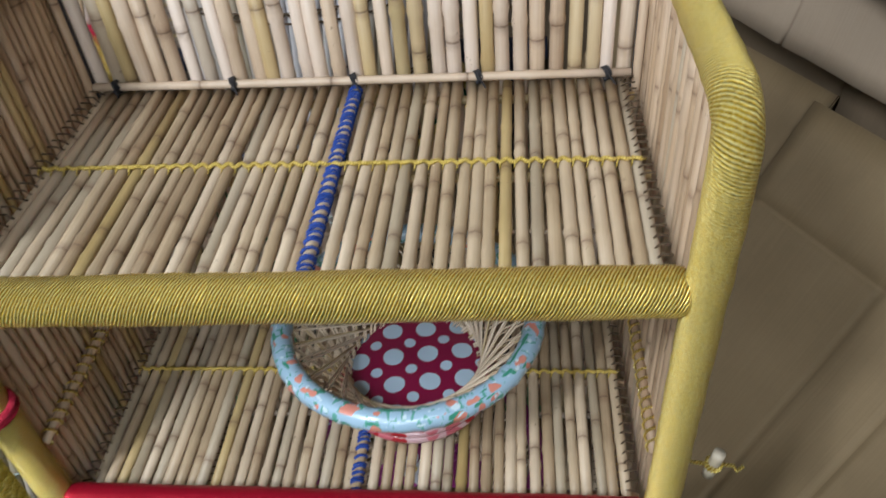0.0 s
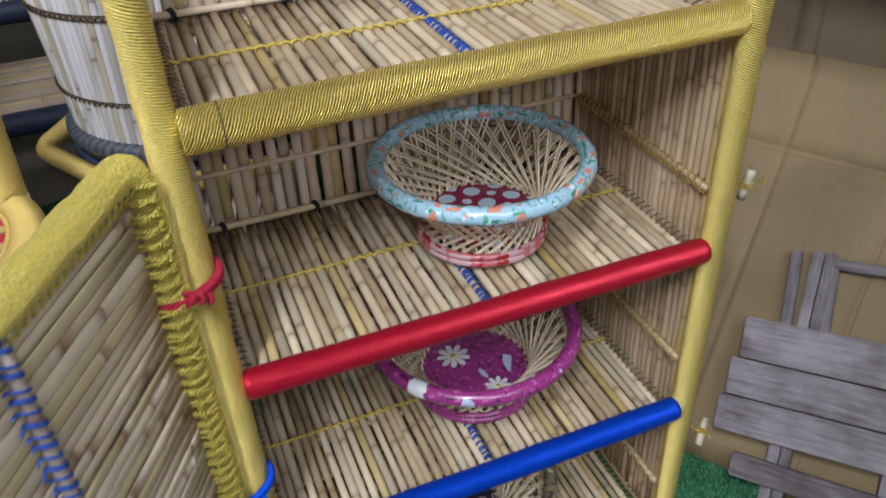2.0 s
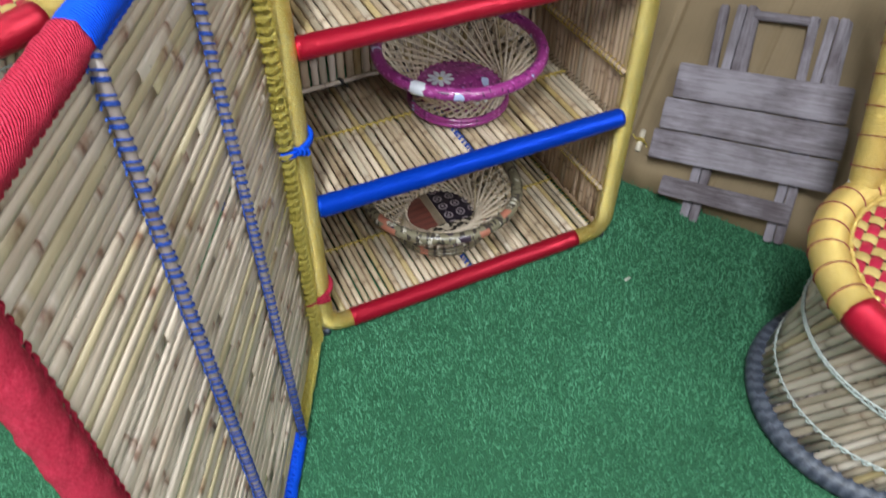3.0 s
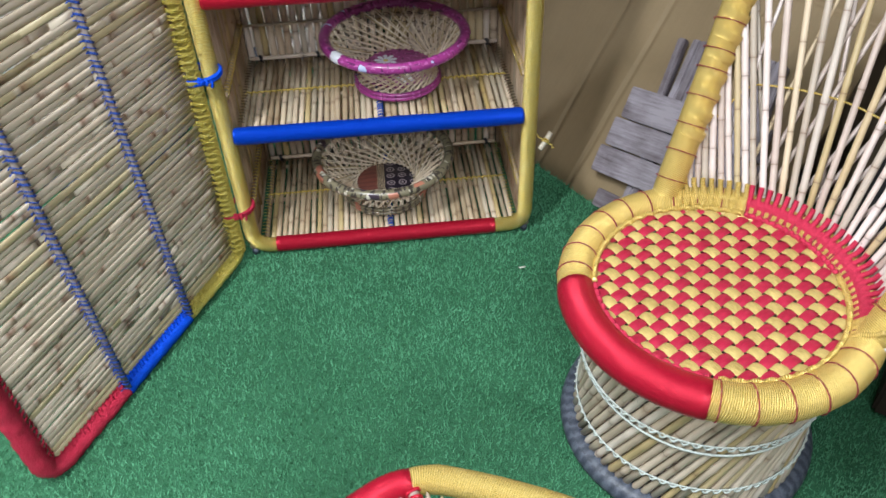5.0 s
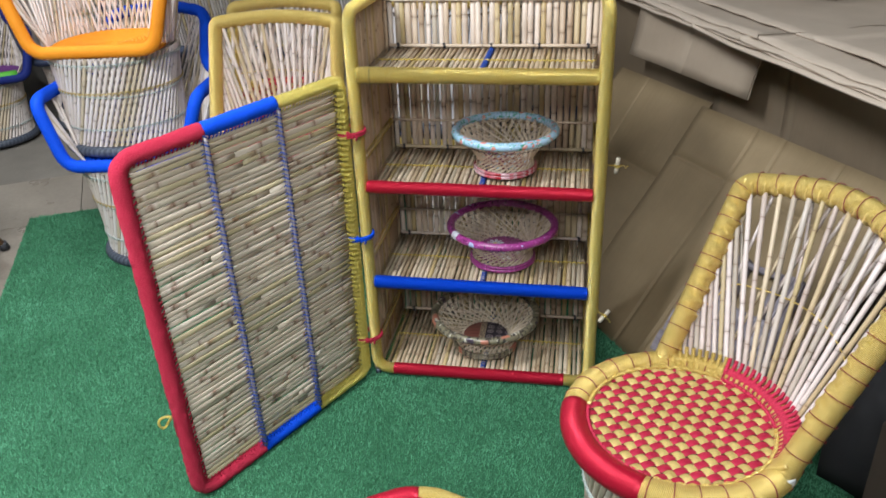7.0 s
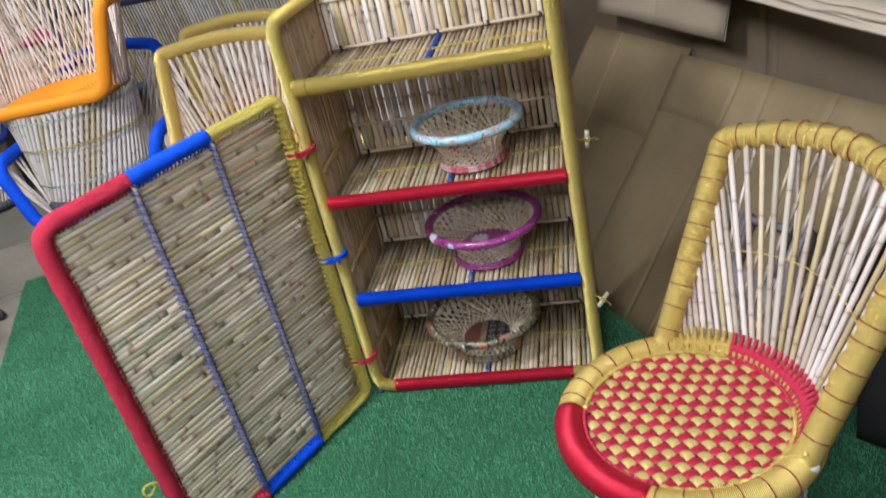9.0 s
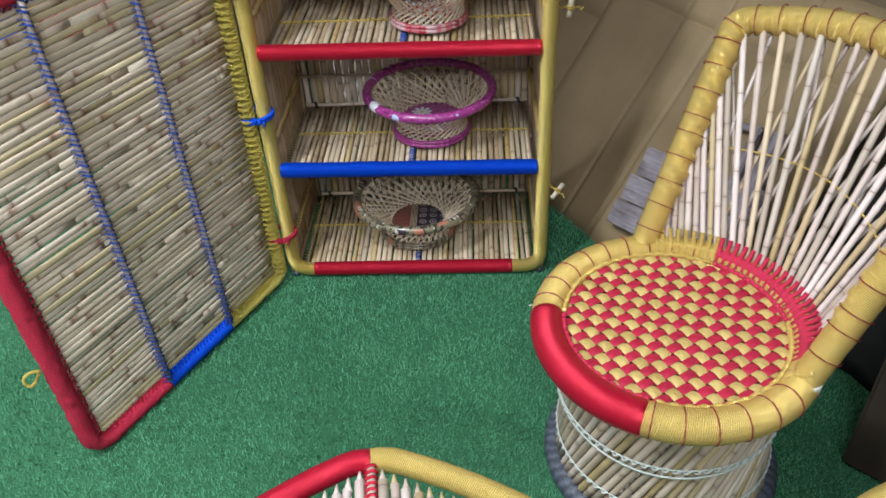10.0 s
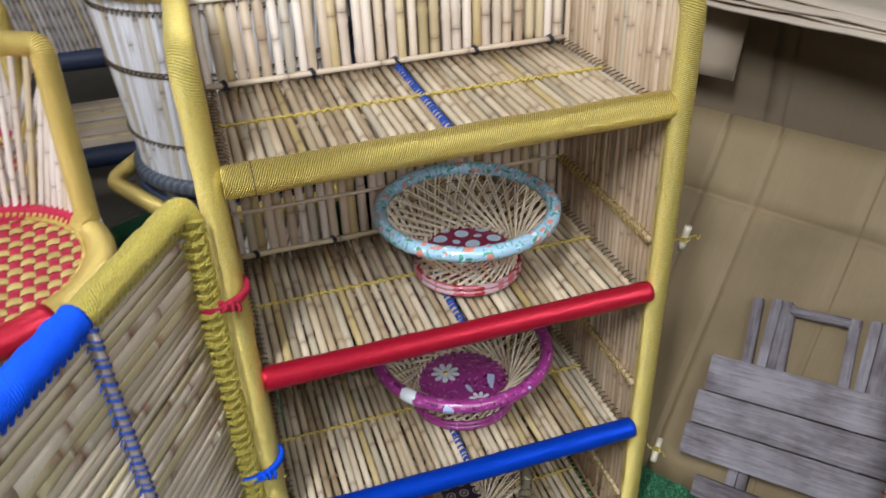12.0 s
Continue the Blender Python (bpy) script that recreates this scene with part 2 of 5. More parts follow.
RUBBER = thread("rubber_ring", (0.02, 0.026, 0.04), (0.045, 0.055, 0.08), (0.10, 0.115, 0.15), 0.02, rough=0.5, relief=0.08)
WHITE_CORD = thread("white_cord", (0.24, 0.29, 0.27), (0.44, 0.50, 0.48), (0.65, 0.7, 0.68), 0.0020, rough=0.5, relief=0.6)
BROWN_CORD = thread("brown_cord", (0.03, 0.02, 0.012), (0.07, 0.045, 0.025), (0.14, 0.09, 0.05), 0.0015, rough=0.6)
BLACK_CORD = thread("black_cord", (0.008, 0.008, 0.010), (0.02, 0.02, 0.026), (0.05, 0.05, 0.06), 0.0015, rough=0.5)
PINK = thread("magenta_wool", (0.28, 0.01, 0.09), (0.45, 0.03, 0.16), (0.6, 0.08, 0.25), 0.004, rough=0.5, spec=0.15)

CANE_SHELF = bamboo("shelf_cane", (0.60, 0.465, 0.275), (0.44, 0.32, 0.165), (0.28, 0.185, 0.09))
CANE_BACK = bamboo("back_cane", (0.72, 0.58, 0.40), (0.58, 0.43, 0.25), (0.40, 0.26, 0.14), grey=0.12)
CANE_SIDE = bamboo("side_cane", (0.58, 0.42, 0.24), (0.46, 0.31, 0.16), (0.32, 0.20, 0.10), grey=0.1)
CANE_DOOR = bamboo("door_cane", (0.60, 0.49, 0.32), (0.53, 0.42, 0.255), (0.38, 0.285, 0.18), node_every=0.31, grey=0.12, spread=0.36, line_dark=0.5, node_dark=0.9, yellow=(0.36, 0.30, 0.12), joint=(0.19, 0.075, 0.045), wax=0.6)
CANE_ROD = bamboo("rod_cane", (0.34, 0.27, 0.19), (0.26, 0.205, 0.15), (0.17, 0.13, 0.10), node_every=0.3, grey=0.5)
CANE_CHAIR = bamboo("chair_cane", (0.66, 0.55, 0.42), (0.52, 0.41, 0.29), (0.36, 0.265, 0.18), node_every=0.13, node_dark=0.35, grey=0.15)
CANE_DRUM = bamboo("drum_cane", (0.66, 0.55, 0.37), (0.52, 0.41, 0.25), (0.37, 0.28, 0.16), node_every=0.2, grey=0.25)
CANE_STICK = bamboo("stick_cane", (0.80, 0.66, 0.42), (0.68, 0.53, 0.32), (0.54, 0.40, 0.22), node_every=0.3, island=True, grey=0.05)
CANE_FAR = bamboo("pale_cane", (0.80, 0.70, 0.54), (0.70, 0.58, 0.42), (0.54, 0.42, 0.28), node_every=0.17, node_dark=0.3, island=True, grey=0.08)
CANE_SOFA = bamboo("sofa_cane", (0.50, 0.43, 0.33), (0.40, 0.34, 0.26), (0.28, 0.23, 0.17), node_every=0.2, island=True, grey=0.2)
CANE_WHITE = bamboo("bleached_cane", (0.74, 0.70, 0.60), (0.66, 0.60, 0.48), (0.40, 0.33, 0.24), node_every=0.4, node_dark=0.5, island=True, grey=0.1)
CANE_BENCH = bamboo("bench_cane", (0.34, 0.26, 0.16), (0.25, 0.18, 0.105), (0.14, 0.10, 0.06), node_every=0.3, island=True, grey=0.1)
RATTAN = bamboo("rattan", (0.50, 0.28, 0.13), (0.36, 0.18, 0.075), (0.22, 0.10, 0.04), node_every=0.25, island=True, grey=0.0)


def plain(name, a, b2, scale=30, rough=0.6, relief=0.2, stretch=(1, 1, 1), dist=0.002):
    m, t, b = mat(name)
    vec = mapped(t, coords(t), stretch)
    n1, n2 = noise_tex(t, vec, scale, 4, 0.6), noise_tex(t, vec, scale * 0.13, 3)
    t.links.new(ramp(t, calc(t, "ADD", calc(t, "MULTIPLY", n1, 0.5), calc(t, "MULTIPLY", n2, 0.5)), [(0.3, a), (0.7, b2)]), b.inputs["Base Color"])
    t.links.new(calc(t, "ADD", rough - 0.1, calc(t, "MULTIPLY", n1, 0.2)), b.inputs["Roughness"])
    bump(t, b, n1, relief, dist)
    return m


WALL = plain("wall_paint", (0.15, 0.14, 0.13), (0.20, 0.19, 0.175), 40, 0.7, 0.1)
CEILING = plain("ceiling_paint", (0.34, 0.34, 0.33), (0.42, 0.42, 0.41), 30, 0.8, 0.1)
DARK = plain("dark_cloth", (0.012, 0.012, 0.015), (0.03, 0.028, 0.03), 30, 0.8, 0.2)
LAMP_BODY = plain("lamp_paint", (0.75, 0.75, 0.75), (0.8, 0.8, 0.8), 30, 0.5, 0.05)
PEG = plain("peg", (0.36, 0.31, 0.24), (0.50, 0.45, 0.36), 80, 0.4, 0.2)
FOAM = plain("padded_seat", (0.10, 0.02, 0.14), (0.16, 0.04, 0.22), 40, 0.7, 0.2)
GREEN = plain("green_seat", (0.06, 0.30, 0.02), (0.10, 0.45, 0.04), 40, 0.6, 0.2)
WHITE_BAG = plain("white_plastic", (0.6, 0.6, 0.6), (0.75, 0.75, 0.75), 20, 0.35, 0.5, dist=0.01)
PETAL = plain("white_print", (0.62, 0.64, 0.72), (0.74, 0.76, 0.82), 60, 0.35, 0.1)
LITTER = plain("paper_scrap", (0.6, 0.58, 0.52), (0.7, 0.68, 0.62), 60, 0.7, 0.3)

emit, t_, b_ = mat("lamp_tube")
b_.inputs["Emission Color"].default_value = (1, 0.97, 0.92, 1)
b_.inputs["Emission Strength"].default_value = 6
LAMP_TUBE = emit


def cardboard(name, a, b2):
    m, t, b = mat(name)
    vec = coords(t)
    fib = noise_tex(t, mapped(t, vec, (60, 60, 900)), 1.0, 3, 0.6)
    flute = noise_tex(t, mapped(t, vec, (260, 260, 3)), 1.0, 2)
    stain = noise_tex(t, vec, 3.1, 5, 0.6)
    tone = calc(t, "ADD", calc(t, "MULTIPLY", stain, 0.7), calc(t, "ADD", calc(t, "MULTIPLY", fib, 0.12), calc(t, "MULTIPLY", flute, 0.14)))
    t.links.new(ramp(t, tone, [(0.32, a), (0.64, b2)]), b.inputs["Base Color"])
    b.inputs["Roughness"].default_value = 0.72
    wide = noise_tex(t, vec, 7.0, 2)
    bump(t, b, calc(t, "ADD", calc(t, "MULTIPLY", flute, 0.1), wide), 0.35, 0.01)
    return m


CARD = cardboard("cardboard", (0.195, 0.138, 0.074), (0.285, 0.207, 0.117))
CARD_PALE = cardboard("pale_cardboard", (0.38, 0.31, 0.25), (0.47, 0.39, 0.32))
CARD_FLAP = cardboard("flap_cardboard", (0.27, 0.21, 0.155), (0.34, 0.27, 0.205))
DARK_BOX = cardboard("dark_box_card", (0.035, 0.024, 0.018), (0.06, 0.042, 0.03))
# shade under the overhanging sheets is put into this cardboard's colour
CARD_SHADED = cardboard("shaded_cardboard", (0.13, 0.095, 0.062), (0.19, 0.14, 0.092))


def weathered(name):
    m, t, b = mat(name)
    rnd = t.nodes.new("ShaderNodeObjectInfo").outputs["Random"]
    comb = t.nodes.new("ShaderNodeCombineXYZ")
    t.links.new(calc(t, "MULTIPLY", rnd, 40.0), comb.inputs[1])
    vec = coords(t, "UV")
    grain = noise_tex(t, mapped(t, vec, (9, 120, 1), comb.outputs[0]), 1.0, 6, 0.72)
    blot = noise_tex(t, mapped(t, vec, (9, 14, 1), comb.outputs[0]), 1.0, 4, 0.6)
    tone = calc(t, "ADD", calc(t, "MULTIPLY", grain, 0.55), calc(t, "ADD", calc(t, "MULTIPLY", blot, 0.62), calc(t, "MULTIPLY", rnd, 0.14)))
    t.links.new(ramp(t, tone, [(0.34, (0.036, 0.026, 0.030)), (0.56, (0.122, 0.099, 0.113)), (0.82, (0.33, 0.30, 0.345))]), b.inputs["Base Color"])
    b.inputs["Roughness"].default_value = 0.75
    bump(t, b, grain, 0.6, 0.0015)
    return m


OLD_WOOD = weathered("weathered_wood")


def grass_mat():
    m, t, b = mat("artificial_grass")
    vec = coords(t)
    rnd = t.nodes.new("ShaderNodeNewGeometry").outputs["Random Per Island"]
    big = noise_tex(t, vec, 6.0, 5, 0.6)
    wide = noise_tex(t, vec, 2.2, 3, 0.6)
    tone = calc(t, "ADD", calc(t, "MULTIPLY", rnd, 0.38), calc(t, "ADD", calc(t, "MULTIPLY", big, 0.75), calc(t, "SUBTRACT", calc(t, "MULTIPLY", wide, 0.75), 0.42)))
    t.links.new(ramp(t, tone, [(0.12, (0.034, 0.138, 0.066)), (0.50, (0.080, 0.280, 0.148)), (0.95, (0.140, 0.410, 0.250))]), b.inputs["Base Color"])
    b.inputs["Roughness"].default_value = 0.6
    b.inputs["Specular IOR Level"].default_value = 0.2
    return m


GRASS = grass_mat()
GRASS_BASE = plain("grass_backing", (0.016, 0.095, 0.042), (0.028, 0.15, 0.07), 300, 0.8, 0.8, dist=0.004)


def tile_mat():
    m, t, b = mat("floor_tile")
    vec = coords(t)
    n1, n2 = noise_tex(t, vec, 6, 5, 0.6), noise_tex(t, vec, 60, 3)
    t.links.new(ramp(t, calc(t, "ADD", calc(t, "MULTIPLY", n1, 0.6), calc(t, "MULTIPLY", n2, 0.4)), [(0.3, (0.20, 0.17, 0.14)), (0.7, (0.31, 0.27, 0.225))]), b.inputs["Base Color"])
    t.links.new(calc(t, "ADD", 0.18, calc(t, "MULTIPLY", n1, 0.25)), b.inputs["Roughness"])
    return m


TILE = tile_mat()
GROUT = plain("grout", (0.16, 0.14, 0.12), (0.22, 0.2, 0.17), 60, 0.8, 0.3)


def cloth(name, ground, spots, gloss=0.3, scale_uv=True):
    """A printed cloth: layers of (colour, scale, threshold, stretch) over a ground."""
    m, t, b = mat(name)
    vec = coords(t, "UV") if scale_uv else coords(t)
    col = mix(t, 0.0, ground, ground)
    for c, scale, limit, st in spots:
        n = noise_tex(t, mapped(t, vec, (scale * st[0], scale * st[1], scale)), 1.0, 1.5, 0.4)
        f = calc(t, "GREATER_THAN", n, limit)
        col = mix(t, f, col, c)
    t.links.new(col, b.inputs["Base Color"])
    b.inputs["Roughness"].default_value = gloss
    b.inputs["Coat Weight"].default_value = 0.3
    b.inputs["Coat Roughness"].default_value = 0.15
    bump(t, b, noise_tex(t, mapped(t, vec, (60, 90, 60)), 1.0, 2), 0.25, 0.003)
    return m


CLOTH_SKY = cloth("sky_print", (0.33, 0.50, 0.66), [((0.10, 0.34, 0.30), 120, 0.60, (1.8, 0.5)), ((0.04, 0.26, 0.18), 95, 0.62, (0.55, 1.5)), ((0.62, 0.24, 0.19), 52, 0.63, (1, 1)), ((0.56, 0.70, 0.80), 110, 0.66, (1, 1))])
CLOTH_PINK = cloth("magenta_print", (0.29, 0.035, 0.20), [((0.10, 0.012, 0.08), 85, 0.63, (1.7, 0.5)), ((0.11, 0.012, 0.09), 60, 0.64, (0.5, 1.6)), ((0.46, 0.12, 0.36), 120, 0.62, (1, 1)), ((0.44, 0.50, 0.74), 24, 0.67, (1.2, 0.7))])
CLOTH_PATCH = cloth("patchwork_print", (0.20, 0.175, 0.115), [((0.045, 0.035, 0.03), 60, 0.55, (1.9, 0.6)), ((0.44, 0.165, 0.11), 15, 0.60, (1, 0.5)), ((0.045, 0.028, 0.045), 15, 0.64, (0.8, 0.6)), ((0.58, 0.54, 0.46), 55, 0.65, (1.6, 0.7))])


def half_print():
    """Lining of two cloths: terracotta stripes beside a dark flowered one."""
    m, t, b = mat("two_cloth_lining")
    uv = coords(t, "UV")
    sep = t.nodes.new("ShaderNodeSeparateXYZ")
    t.links.new(uv, sep.inputs[0])
    stripe = calc(t, "GREATER_THAN", calc(t, "FRACT", calc(t, "MULTIPLY", sep.outputs[1], 60.0)), 0.6)
    warm = mix(t, calc(t, "MULTIPLY", stripe, 0.5), (0.19, 0.06, 0.045), (0.09, 0.035, 0.03))
    # pale rings on the dark cloth
    fx = calc(t, "SUBTRACT", calc(t, "FRACT", calc(t, "MULTIPLY", sep.outputs[0], 36.0)), 0.5)
    fy = calc(t, "SUBTRACT", calc(t, "FRACT", calc(t, "MULTIPLY", sep.outputs[1], 36.0)), 0.5)
    rad_ = calc(t, "SQRT", calc(t, "ADD", calc(t, "MULTIPLY", fx, fx), calc(t, "MULTIPLY", fy, fy)))
    ring = calc(t, "LESS_THAN", calc(t, "ABSOLUTE", calc(t, "SUBTRACT", rad_, 0.30)), 0.055)
    dot = calc(t, "LESS_THAN", rad_, 0.12)
    dark = mix(t, calc(t, "MAXIMUM", ring, dot), (0.020, 0.014, 0.024), (0.30, 0.25, 0.27))
    col = mix(t, calc(t, "GREATER_THAN", sep.outputs[0], -0.004), warm, dark)
    # narrow striped selvedge between the cloths, and a leaf-print corner
    edge = calc(t, "LESS_THAN", calc(t, "ABSOLUTE", calc(t, "ADD", sep.outputs[0], 0.010)), 0.009)
    fine = calc(t, "GREATER_THAN", calc(t, "FRACT", calc(t, "MULTIPLY", sep.outputs[0], 260.0)), 0.5)
    col = mix(t, edge, col, mix(t, fine, (0.42, 0.33, 0.22), (0.05, 0.03, 0.03)))
    leaf = calc(t, "GREATER_THAN", noise_tex(t, mapped(t, uv, (60, 130, 1)), 1.0, 1.5), 0.5)
    col = mix(t, calc(t, "LESS_THAN", sep.outputs[1], -0.036), col, mix(t, leaf, (0.03, 0.025, 0.02), (0.50, 0.42, 0.32)))
    t.links.new(col, b.inputs["Base Color"])
    b.inputs["Roughness"].default_value = 0.4
    bump(t, b, noise_tex(t, mapped(t, uv, (60, 90, 60)), 1.0, 2), 0.3, 0.003)
    return m


LINING_TWO = half_print()
CLOTH_RED = cloth("red_print", (0.44, 0.11, 0.14), [((0.52, 0.34, 0.38), 30, 0.50, (1, 0.4)), ((0.3, 0.01, 0.02), 50, 0.58, (1, 1))])


def dots_mat():
    m, t, b = mat("polka_dot_print")
    vec = mapped(t, coords(t), (25, 25, 1))
    def layer(offset, size, v):
        add = t.nodes.new("ShaderNodeCombineXYZ")
        add.inputs[0].default_value, add.inputs[1].default_value = offset
        sh = mapped(t, v, (1, 1, 0), add.outputs[0])
        sep = t.nodes.new("ShaderNodeSeparateXYZ")
        t.links.new(sh, sep.inputs[0])
        fx = calc(t, "SUBTRACT", calc(t, "FRACT", sep.outputs[0]), 0.5)
        fy = calc(t, "SUBTRACT", calc(t, "FRACT", sep.outputs[1]), 0.5)
        d = calc(t, "SQRT", calc(t, "ADD", calc(t, "MULTIPLY", fx, fx), calc(t, "MULTIPLY", fy, fy)))
        return calc(t, "LESS_THAN", d, size)
    col = mix(t, layer((0.1, 0.2), 0.30, vec), (0.21, 0.008, 0.05), (0.42, 0.56, 0.70))
    col = mix(t, layer((0.6, 0.7), 0.17, vec), col, (0.42, 0.56, 0.70))
    t.links.new(col, b.inputs["Base Color"])
    b.inputs["Roughness"].default_value = 0.35
    bump(t, b, noise_tex(t, vec, 1.2, 2), 0.3, 0.004)
    return m


CLOTH_DOTS = dots_mat()


def strap(name, a, b2, gloss):
    """A flat strap of parallel yarns."""
    m, t, b = mat(name)
    uv = coords(t, "UV")
    yarn = noise_tex(t, mapped(t, uv, (2600, 40, 1)), 1.0, 3, 0.7)
    dirt = noise_tex(t, coords(t), 26, 3)
    t.links.new(ramp(t, calc(t, "ADD", calc(t, "MULTIPLY", yarn, 0.7), calc(t, "MULTIPLY", dirt, 0.35)), [(0.35, a), (0.7, b2)]), b.inputs["Base Color"])
    b.inputs["Roughness"].default_value = gloss
    b.inputs["Metallic"].default_value = 0.15
    bump(t, b, yarn, 0.5, 0.0008)
    return m


STRAP_GOLD = strap("gold_strap", (0.30, 0.20, 0.055), (0.68, 0.52, 0.20), 0.4)
STRAP_RED = strap("red_strap", (0.26, 0.006, 0.025), (0.52, 0.022, 0.068), 0.42)

# ---------------------------------------------------------------- the room
ROOM = pose(0, 0, 0, 0, 0, 30.75)  # room's x: towards the cardboard wall; y: away down the shop
X0, X1, Y0, Y1 = -3.9, 1.75, -4.9, 3.6


def slab(name, x0, x1, y0, y1, z0, z1, material, label="", bevel=0.0):
    o = part(name, box_into(Geo(), x0, x1, y0, y1, z0, z1, bevel), material, None, smooth=False, matrix=ROOM)
    return tagged(o, label, "", "", "structure")


slab("floor", X0 - 0.15, X1 + 0.15, Y0 - 0.15, Y1 + 0.15, -0.14, -0.012, GROUT, "beige tiled shop floor")
slab("wall_east", X1, X1 + 0.15, Y0, Y1, -0.012, CEIL, WALL, "plain painted shop wall")
slab("wall_west", X0 - 0.15, X0, Y0, Y1, -0.012, CEIL, WALL, "plain painted shop wall")
slab("wall_north", X0, X1, Y1, Y1 + 0.15, -0.012, CEIL, WALL, "plain painted shop wall")
slab("wall_south", X0, X1, Y0 - 0.15, Y0, -0.012, CEIL, WALL, "plain painted shop wall")
slab("ceiling", X0 - 0.15, X1 + 0.15, Y0 - 0.15, Y1 + 0.15, CEIL, CEIL + 0.12, CEILING, "plain white shop ceiling")
for lx, ly, watts, turn_ in LAMPS:
    lamp = thing("ceiling_light", "long white ceiling light fitting, out of view, switched on", "lamp", pose(lx, ly, CEIL, 0, 0, turn_), "ceiling lights")
    part("housing", box_into(Geo(), -0.62, 0.62, -0.06, 0.06, -0.035, 0.0, 0.006), LAMP_BODY, lamp)
    part("diffuser", tube(Geo(), line((-0.6, 0, -0.05), (0.6, 0, -0.05), 2), 0.014, 10), LAMP_TUBE, lamp, "glowing white tube")


# ---------------------------------------------------------------- canes
def cane_mesh(name, length, r, seed, material, sides=8, every=0.15):
    """A cane along z with swollen joints and a slight bend."""
    rnd = random.Random(seed)
    zs, z = [0.0], rnd.uniform(0.03, every)
    while z < length - 0.02:
        zs += [z - 0.008, z, z + 0.008]
        z += every * rnd.uniform(0.8, 1.2)
    zs = [q for q in zs if 0 <= q < length - 0.004] + [length]
    joints = zs[2::3]
    ax, ay, ph = rnd.uniform(-1, 1) * 0.0012, rnd.uniform(-1, 1) * 0.0012, rnd.uniform(0, 6)
    pts = [Vector((ax * math.sin(q * 9 + ph), ay * math.cos(q * 7 + ph), q)) for q in zs]
    radii = {round(q, 5): r * (1.13 if q in joints else rnd.uniform(0.95, 1.02)) for q in zs}
    g = Geo()
    keys = sorted(radii)
    tube(g, pts, lambda L: radii[min(keys, key=lambda k: abs(k - L))], sides)
    me = g.mesh(name)
    me.materials.append(material)
    return me


def cane_set(name, length, r, material, count, sides=8, every=0.15):
    return [(cane_mesh(name, length, r * (0.88 + 0.22 * random.Random(i * 7 + 3).random()), i * 13 + 5, material, sides, every), length) for i in range(count)]


def lay(name, kind, a, b, parent, rnd):
    """A cane of a set from a to b."""
    me, length = rnd.choice(kind)
    a, b = Vector(a), Vector(b)
    d = b - a
    o = new(name, me)
    o.parent = parent
    k = d.length / length
    o.matrix_basis = Matrix.Translation(a) @ d.to_track_quat("Z", "Y").to_matrix().to_4x4() @ Matrix.Rotation(rnd.uniform(0, 6.28), 4, "Z") @ Matrix.Diagonal((1, 1, k, 1))
    return o


def finely(pts, step):
    """The same line with points no further apart than step."""
    out_ = []
    for a, b in zip(pts[:-1], pts[1:]):
        m = max(1, int((b - a).length / step))
        out_ += [a.lerp(b, i / m) for i in range(m)]
    return out_ + [pts[-1]]


def helix(geo, a, b, radius, turns, r, per=8, sides=4, ry=None, phase=0.0):
    """Thread wound round the line from a to b."""
    a, b = Vector(a), Vector(b)
    d = (b - a).normalized()
    n1 = d.cross(Vector((0, 0, 1)))
    n1 = n1.normalized() if n1.length > 0.1 else Vector((1, 0, 0))
    n2 = d.cross(n1)
    m = int(turns * per)
    pts = []
    for i in range(m + 1):
        w = 2 * math.pi * i / per + phase
        pts.append(a.lerp(b, i / m) + n1 * (math.cos(w) * radius) + n2 * (math.sin(w) * (ry or radius)))
    return tube(geo, pts, r, sides)


def loop_tie(parent, cx, cy, z, rx, ry, material, turn=0.0, tilt=0.0, r=0.0045, label=""):
    """A cord tied round two bars."""
    g = Geo()
    for k in range(2):
        pts = ring_path(0, 0, (k - 0.5) * r * 1.6, rx, ry, 28)
        tube(g, pts, r, 6, closed=True)
    helix(g, (rx * 0.4, -ry - 0.004, -0.010), (-rx * 0.3, -ry - 0.004, 0.010), 0.005, 3, 0.0025)
    return part("tie", g, material, parent, label, matrix=pose(cx, cy, z, tilt, 0, turn))


# ---------------------------------------------------------------- the shelf cabinet
W, D, TOP = 0.60, 0.345, 1.08
cab = thing("shelf_cabinet", "tall cane shelf cabinet with four shelves, gold-wrapped frame and open door", "cabinet")
RF = 0.0165
gl, gr = -0.015, W + 0.015
g = Geo()
tube(g, finely(rounded([(gl + 0.004, D, TOP - 0.004), (gl, 0, TOP), (gl, 0, 0.024), (gr, 0, 0.024), (gr, 0, TOP), (gr - 0.004, D, TOP - 0.004)], 0.045, 8), 0.006), RF, 16, wobble=0.07)
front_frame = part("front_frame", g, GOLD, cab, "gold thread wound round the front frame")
part("red_sleeve", tube(Geo(), line((0.037, 0, 0.024), (0.545, 0, 0.024), 40), RF * 1.1, 16, wobble=0.03), RED, front_frame, "red silk wrapping")
g = Geo()
tube(g, line((gl, D, TOP - 0.005), (gr, D, TOP - 0.005), 30), RF * 0.95, 14, wobble=0.04)
top_rail = part("top_rail", g, GOLD, cab, "gold-wrapped back rail")
part("red_sleeve", tube(Geo(), line((0.05, D, TOP - 0.005), (0.552, D, TOP - 0.005), 40), RF * 1.06, 14, wobble=0.04), RED, top_rail, "red silk wrapping")
